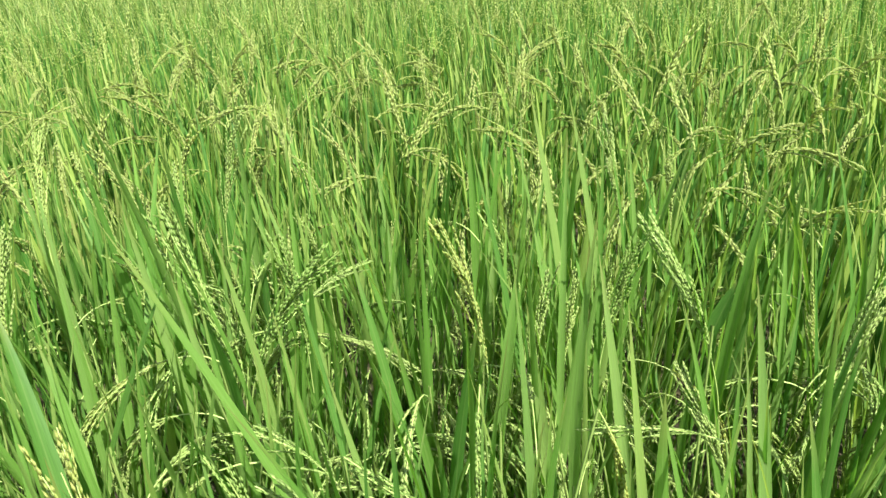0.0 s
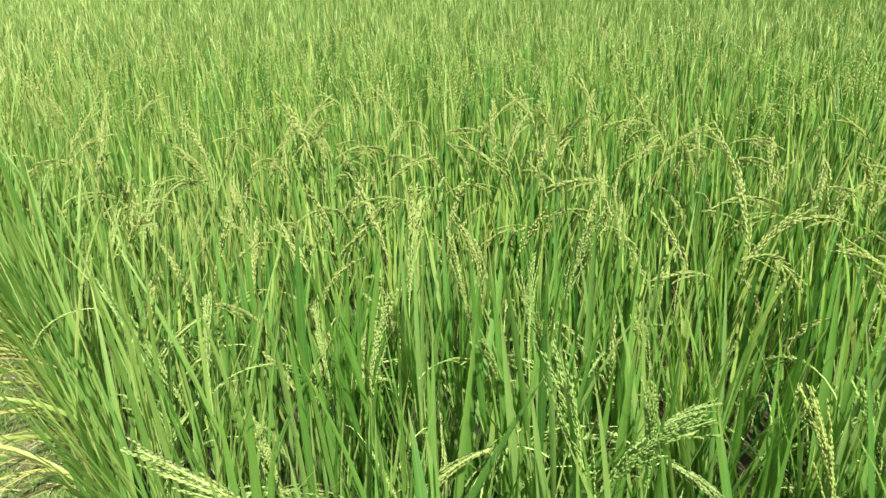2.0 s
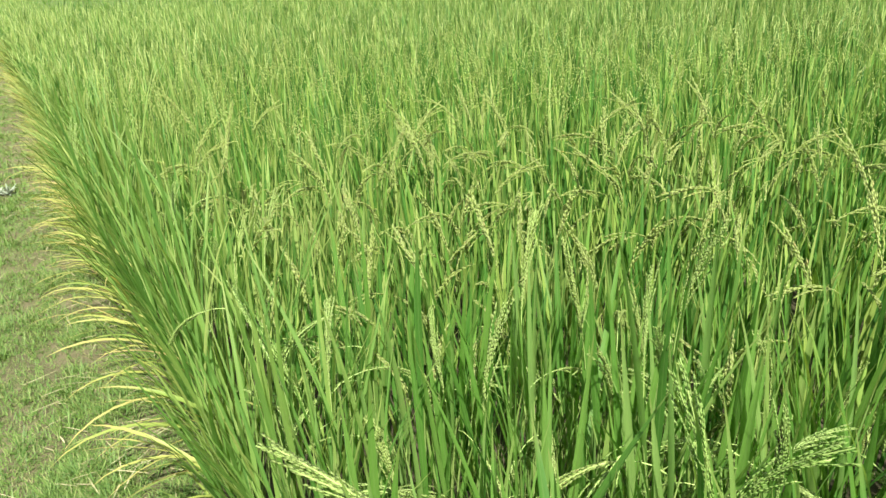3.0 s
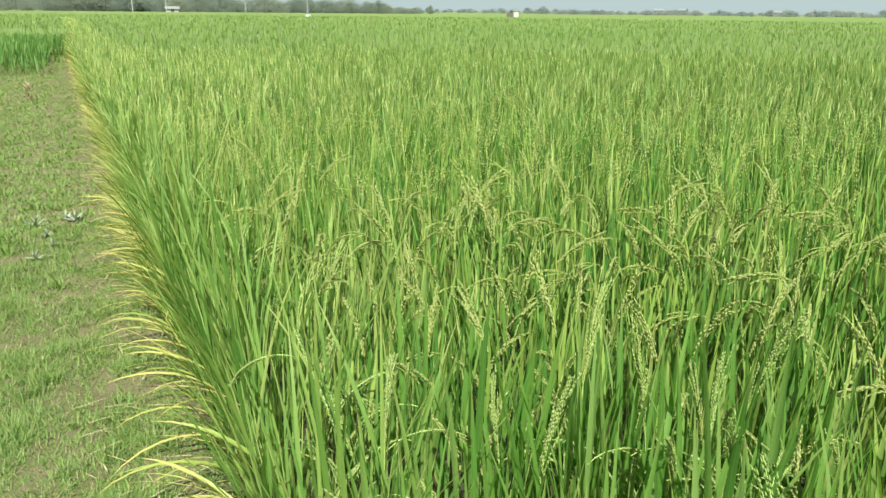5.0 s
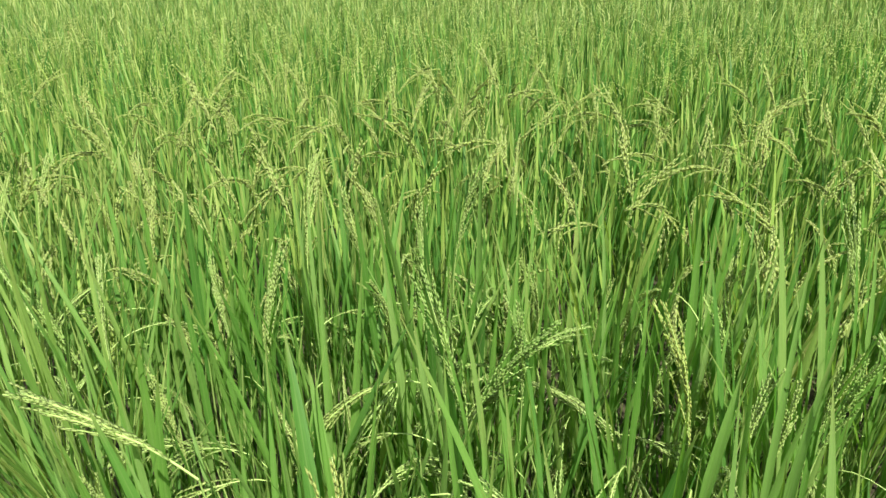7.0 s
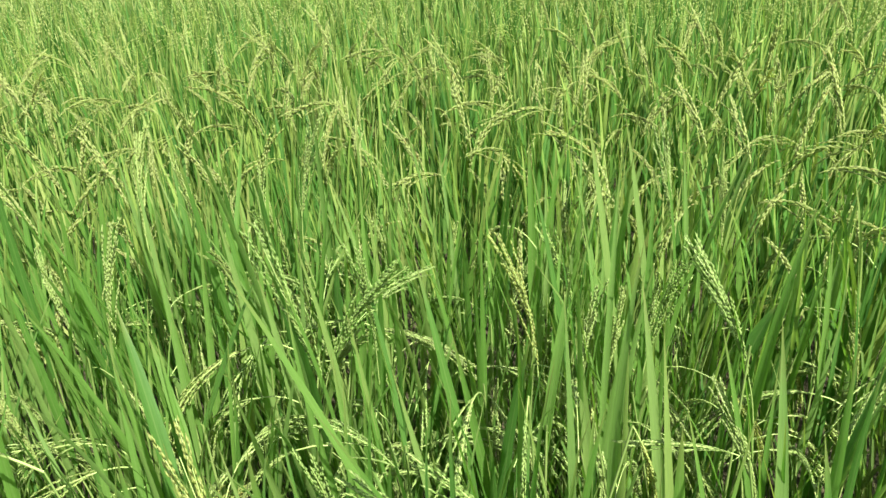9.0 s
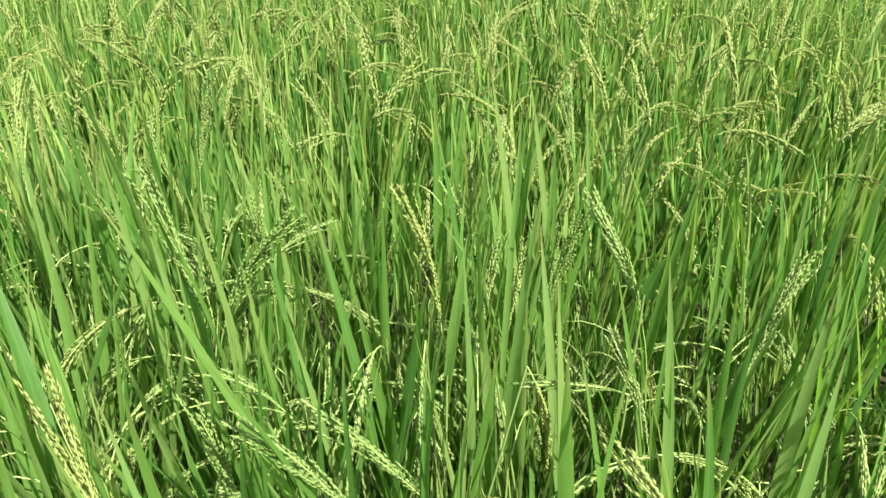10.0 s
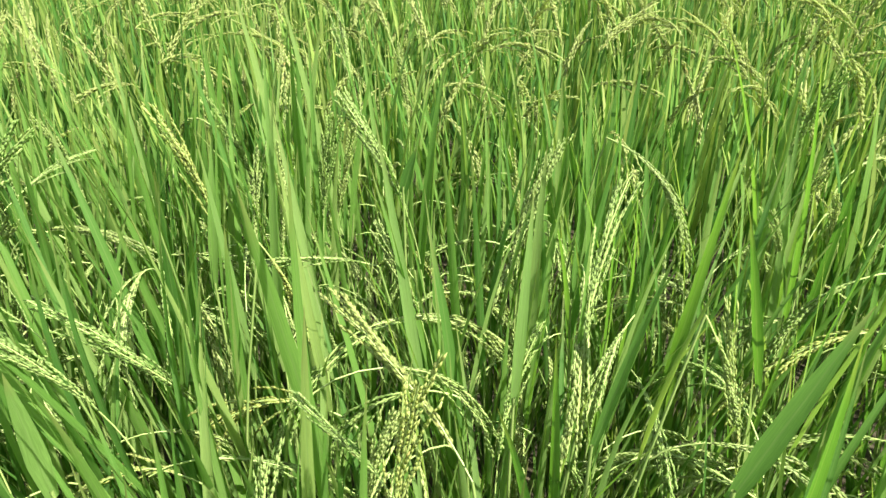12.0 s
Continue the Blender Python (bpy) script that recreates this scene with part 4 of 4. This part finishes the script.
# stretches of the skyline: headings, number, heights in metres, kinds
for h0, h1, count, low, high, kinds in ((-9, 0.3, 26, 5.5, 8.0, (0, 1, 3)), (0.3, 5.2, 26, 8.2, 10.8, (0, 0, 1)), (4.2, 5.0, 2, 11, 12, (2,)), (5.2, 8.8, 20, 6.0, 7.8, (1, 0, 3)), (8.8, 9.8, 4, 8.5, 10.5, (0, 2)),
                                        (9.8, 11.6, 8, 7.0, 9.5, (2, 1, 3)), (11.6, 17.5, 32, 5.8, 7.8, (0, 1, 3)), (17.5, 20.4, 13, 5.0, 7.0, (1, 3)), (21.0, 22.8, 10, 6.0, 7.2, (0, 1)), (20.4, 25.3, 20, 3.2, 4.4, (3,))):
    count = max(2, int(count * 0.65))
    for k in range(count):
        plant_tree(TREES[kinds[int(rng.integers(len(kinds)))]], h0 + (h1 - h0) * (k + rng.random()) / count, rng.uniform(285, 325), low * 0.85 + (high - low * 0.85) * rng.random(), rng.uniform(1.3, 1.8))
plant_tree(TREES[1], 26.0, 300, 5.5, 0.8)
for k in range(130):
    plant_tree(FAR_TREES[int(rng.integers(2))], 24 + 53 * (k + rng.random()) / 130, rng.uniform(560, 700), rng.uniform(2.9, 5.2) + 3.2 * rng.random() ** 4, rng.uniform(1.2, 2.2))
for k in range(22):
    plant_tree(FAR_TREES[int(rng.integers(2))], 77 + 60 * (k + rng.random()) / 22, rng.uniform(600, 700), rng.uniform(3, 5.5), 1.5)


def boxed(lo, hi, mat, name, bevel=0.0):
    bm = bmesh.new()
    c, s = [(a + b) / 2 for a, b in zip(lo, hi)], [b - a for a, b in zip(lo, hi)]
    bmesh.ops.create_cube(bm, size=1, matrix=Matrix.LocRotScale(c, None, s))
    if bevel:
        bmesh.ops.bevel(bm, geom=bm.edges[:], offset=bevel, segments=2, affect="EDGES", profile=0.5)
    me = bpy.data.meshes.new(name)
    bm.to_mesh(me)
    bm.free()
    me.materials.append(mat)
    return me


def gable(lo, hi, rise, over, mat, thick=0.08):
    """A thin pitched roof over a box, ridge along x."""
    x0, x1, y0, y1, z = lo[0] - over, hi[0] + over, lo[1] - over, hi[1] + over, hi[2]
    ym = (y0 + y1) / 2
    prof = [(y0, z - 0.1), (ym, z + rise), (y1, z - 0.1), (y1, z - 0.1 - thick), (ym, z + rise - thick), (y0, z - 0.1 - thick)]
    verts = [(x, y, h) for x in (x0, x1) for y, h in prof]
    quads = [(0, 1, 7, 6), (1, 2, 8, 7), (2, 3, 9, 8), (3, 4, 10, 9), (4, 5, 11, 10), (5, 0, 6, 11), (0, 5, 4, 1), (1, 4, 3, 2), (6, 7, 10, 11), (7, 8, 9, 10)]
    return mesh_of("roof", verts, quads, smooth=False, mats=[mat])


def house(heading, dist, wide, deep, tall, wall_mat, roof_mat, label, turn=0.0, rise=0.9):
    x, y = at_heading(heading, dist)
    ob = thing("house", label, "house", "buildings beyond the fields", (x, y, -0.16))
    ob.rotation_euler = (0, 0, radians(-heading + turn))
    lo, hi = (-wide / 2, -deep / 2, 0), (wide / 2, deep / 2, tall)
    wall = part("wall", boxed(lo, hi, wall_mat, "wall"), ob)
    part("roof", gable(lo, hi, rise, 0.35, roof_mat), ob)
    part("door", boxed((-0.45, -deep / 2 - 0.06, 0), (0.45, -deep / 2 + 0.02, min(2.0, tall - 0.2)), TIMBER, "door", 0.02), ob)
    for s in (-1, 1):
        if wide > 4:
            window = part("window", boxed((s * wide * 0.3 - 0.4, -deep / 2 - 0.05, tall * 0.4), (s * wide * 0.3 + 0.4, -deep / 2 + 0.02, tall * 0.75), TIMBER, "window", 0.02), ob)
            part("sill", boxed((s * wide * 0.3 - 0.5, -deep / 2 - 0.12, tall * 0.4 - 0.08), (s * wide * 0.3 + 0.5, -deep / 2 + 0.02, tall * 0.4), wall_mat, "sill", 0.01), window)
    return ob


house(7.5, 212, 2.9, 2.6, 1.6, WHITEWASH, TIN, "small whitewashed field house with tin roof", 0, 0.5)
for k, (h, d, w, t) in enumerate(((38.2, 640, 12, 3.6), (42.6, 640, 11, 4.6), (44.3, 660, 9, 5.0), (50.5, 650, 11, 3.6), (54.2, 660, 11, 4.4), (57.4, 650, 9, 3.8), (64.5, 650, 10, 4.0))):
    house(h, d, w * 0.7, 6, t * 0.8, BRICKWALL, RUST, "grey village house with tin roof far across fields", (k * 23) % 40 - 20, 1.2)


def power_pole(heading, dist):
    x, y = at_heading(heading, dist)
    ob = thing("power_pole", "grey concrete power pole with crossarm standing in the rice", "power pole", "", (x, y, -0.16))
    ob.rotation_euler = (0, 0, radians(-heading))
    part("shaft", mesh_of("shaft", *joined([tubes([(0, 0, -0.4)], [(0, 0, 8.6)], 0.13, 0.085, 10), tubes([(0, 0, 8.6)], [(0, 0, 8.66)], 0.10, 0.02, 10)]), mats=[CONCRETE]), ob)
    part("plinth", boxed((-0.28, -0.28, 0), (0.28, 0.28, 1.15), WHITEWASH, "plinth", 0.05), ob, "whitened concrete footing")
    for z, half in ((7.75, 1.0), (8.3, 0.8)):
        arm = part("crossarm", boxed((-half, -0.14, z - 0.05), (half, -0.02, z + 0.05), STEEL, "crossarm", 0.01), ob)
        for s in (-1, -0.1, 1):
            c = s * (half - 0.08)
            part("insulator", mesh_of("insulator", *joined([tubes([(c, -0.08, z + 0.05)], [(c, -0.08, z + 0.12)], 0.03, 0.03, 8), tubes([(c, -0.08, z + 0.12)], [(c, -0.08, z + 0.20)], 0.075, 0.05, 8), tubes([(c, -0.08, z + 0.20)], [(c, -0.08, z + 0.28)], 0.06, 0.03, 8)]), mats=[PORCELAIN]), arm)
    for s in (-1, 1):
        part("brace", mesh_of("brace", *tubes([(s * 0.75, -0.1, 7.55)], [(0, -0.1, 6.95)], 0.025, 0.025, 6), mats=[STEEL]), ob)
    part("switch_box", boxed((-0.16, -0.36, 4.95), (0.16, -0.10, 6.4), BLACKENED, "switch_box", 0.03), ob, "dark switch box")
    return ob


power_pole(17.0, 86)


def post(heading, dist, tall, thick, label):
    x, y = at_heading(heading, dist)
    ob = thing("post", label, "post", "pale posts beyond the field", (x, y, -0.16))
    part("shaft", mesh_of("shaft", *tubes([(0, 0, -0.3)], [(0, 0, tall)], thick, thick * 0.7, 8), mats=[WHITEWASH]), ob)
    part("cap", mesh_of("cap", *tubes([(0, 0, tall)], [(0, 0, tall + 0.12)], thick * 1.4, thick * 0.3, 8), mats=[WHITEWASH]), ob)


post(4.9, 205, 5.4, 0.10, "tall pale concrete post beyond the rice")
post(7.1, 205, 5.0, 0.10, "pale concrete post beside the field house")
post(12.5, 230, 3.6, 0.08, "short pale concrete post at the trees")


def pump_shelter(heading, dist):
    x, y = at_heading(heading, dist)
    ob = thing("pump_shelter", "small white pump shelter with dark lean-to in the rice", "pump shelter", "", (x, y, -0.16))
    ob.rotation_euler = (0, 0, radians(-heading))
    part("wall", boxed((-0.1, -0.4, 0), (0.6, 0.4, 1.75), WHITEWASH, "wall", 0.02), ob)
    part("roof", boxed((-0.2, -0.5, 1.75), (0.7, 0.5, 1.84), TIN, "roof", 0.01), ob)
    part("lean_to", boxed((-1.1, -0.35, 0), (-0.12, 0.35, 1.5), TIMBER, "lean_to", 0.03), ob, "dark timber lean-to")


pump_shelter(32.3, 112)


def open_shed(heading, dist):
    x, y = at_heading(heading, dist)
    ob = thing("open_shed", "low open field shed with weathered pale tin roof", "shed", "", (x, y, -0.16))
    ob.rotation_euler = (0, 0, radians(-heading))
    part("roof", gable((-1.35, -1.0, 0), (1.35, 1.0, 1.62), 0.28, 0.12, TIN, 0.05), ob)
    for sx in (-1.25, 0, 1.25):
        for sy in (-0.9, 0.9):
            part("support", mesh_of("support", *tubes([(sx, sy, -0.2)], [(sx, sy, 1.58)], 0.05, 0.045, 7), mats=[TIMBER]), ob)
    part("back_wall", boxed((-1.3, 0.8, 0), (1.3, 0.84, 1.5), TIMBER, "back_wall"), ob, "dark slatted back wall")


open_shed(61.9, 70)
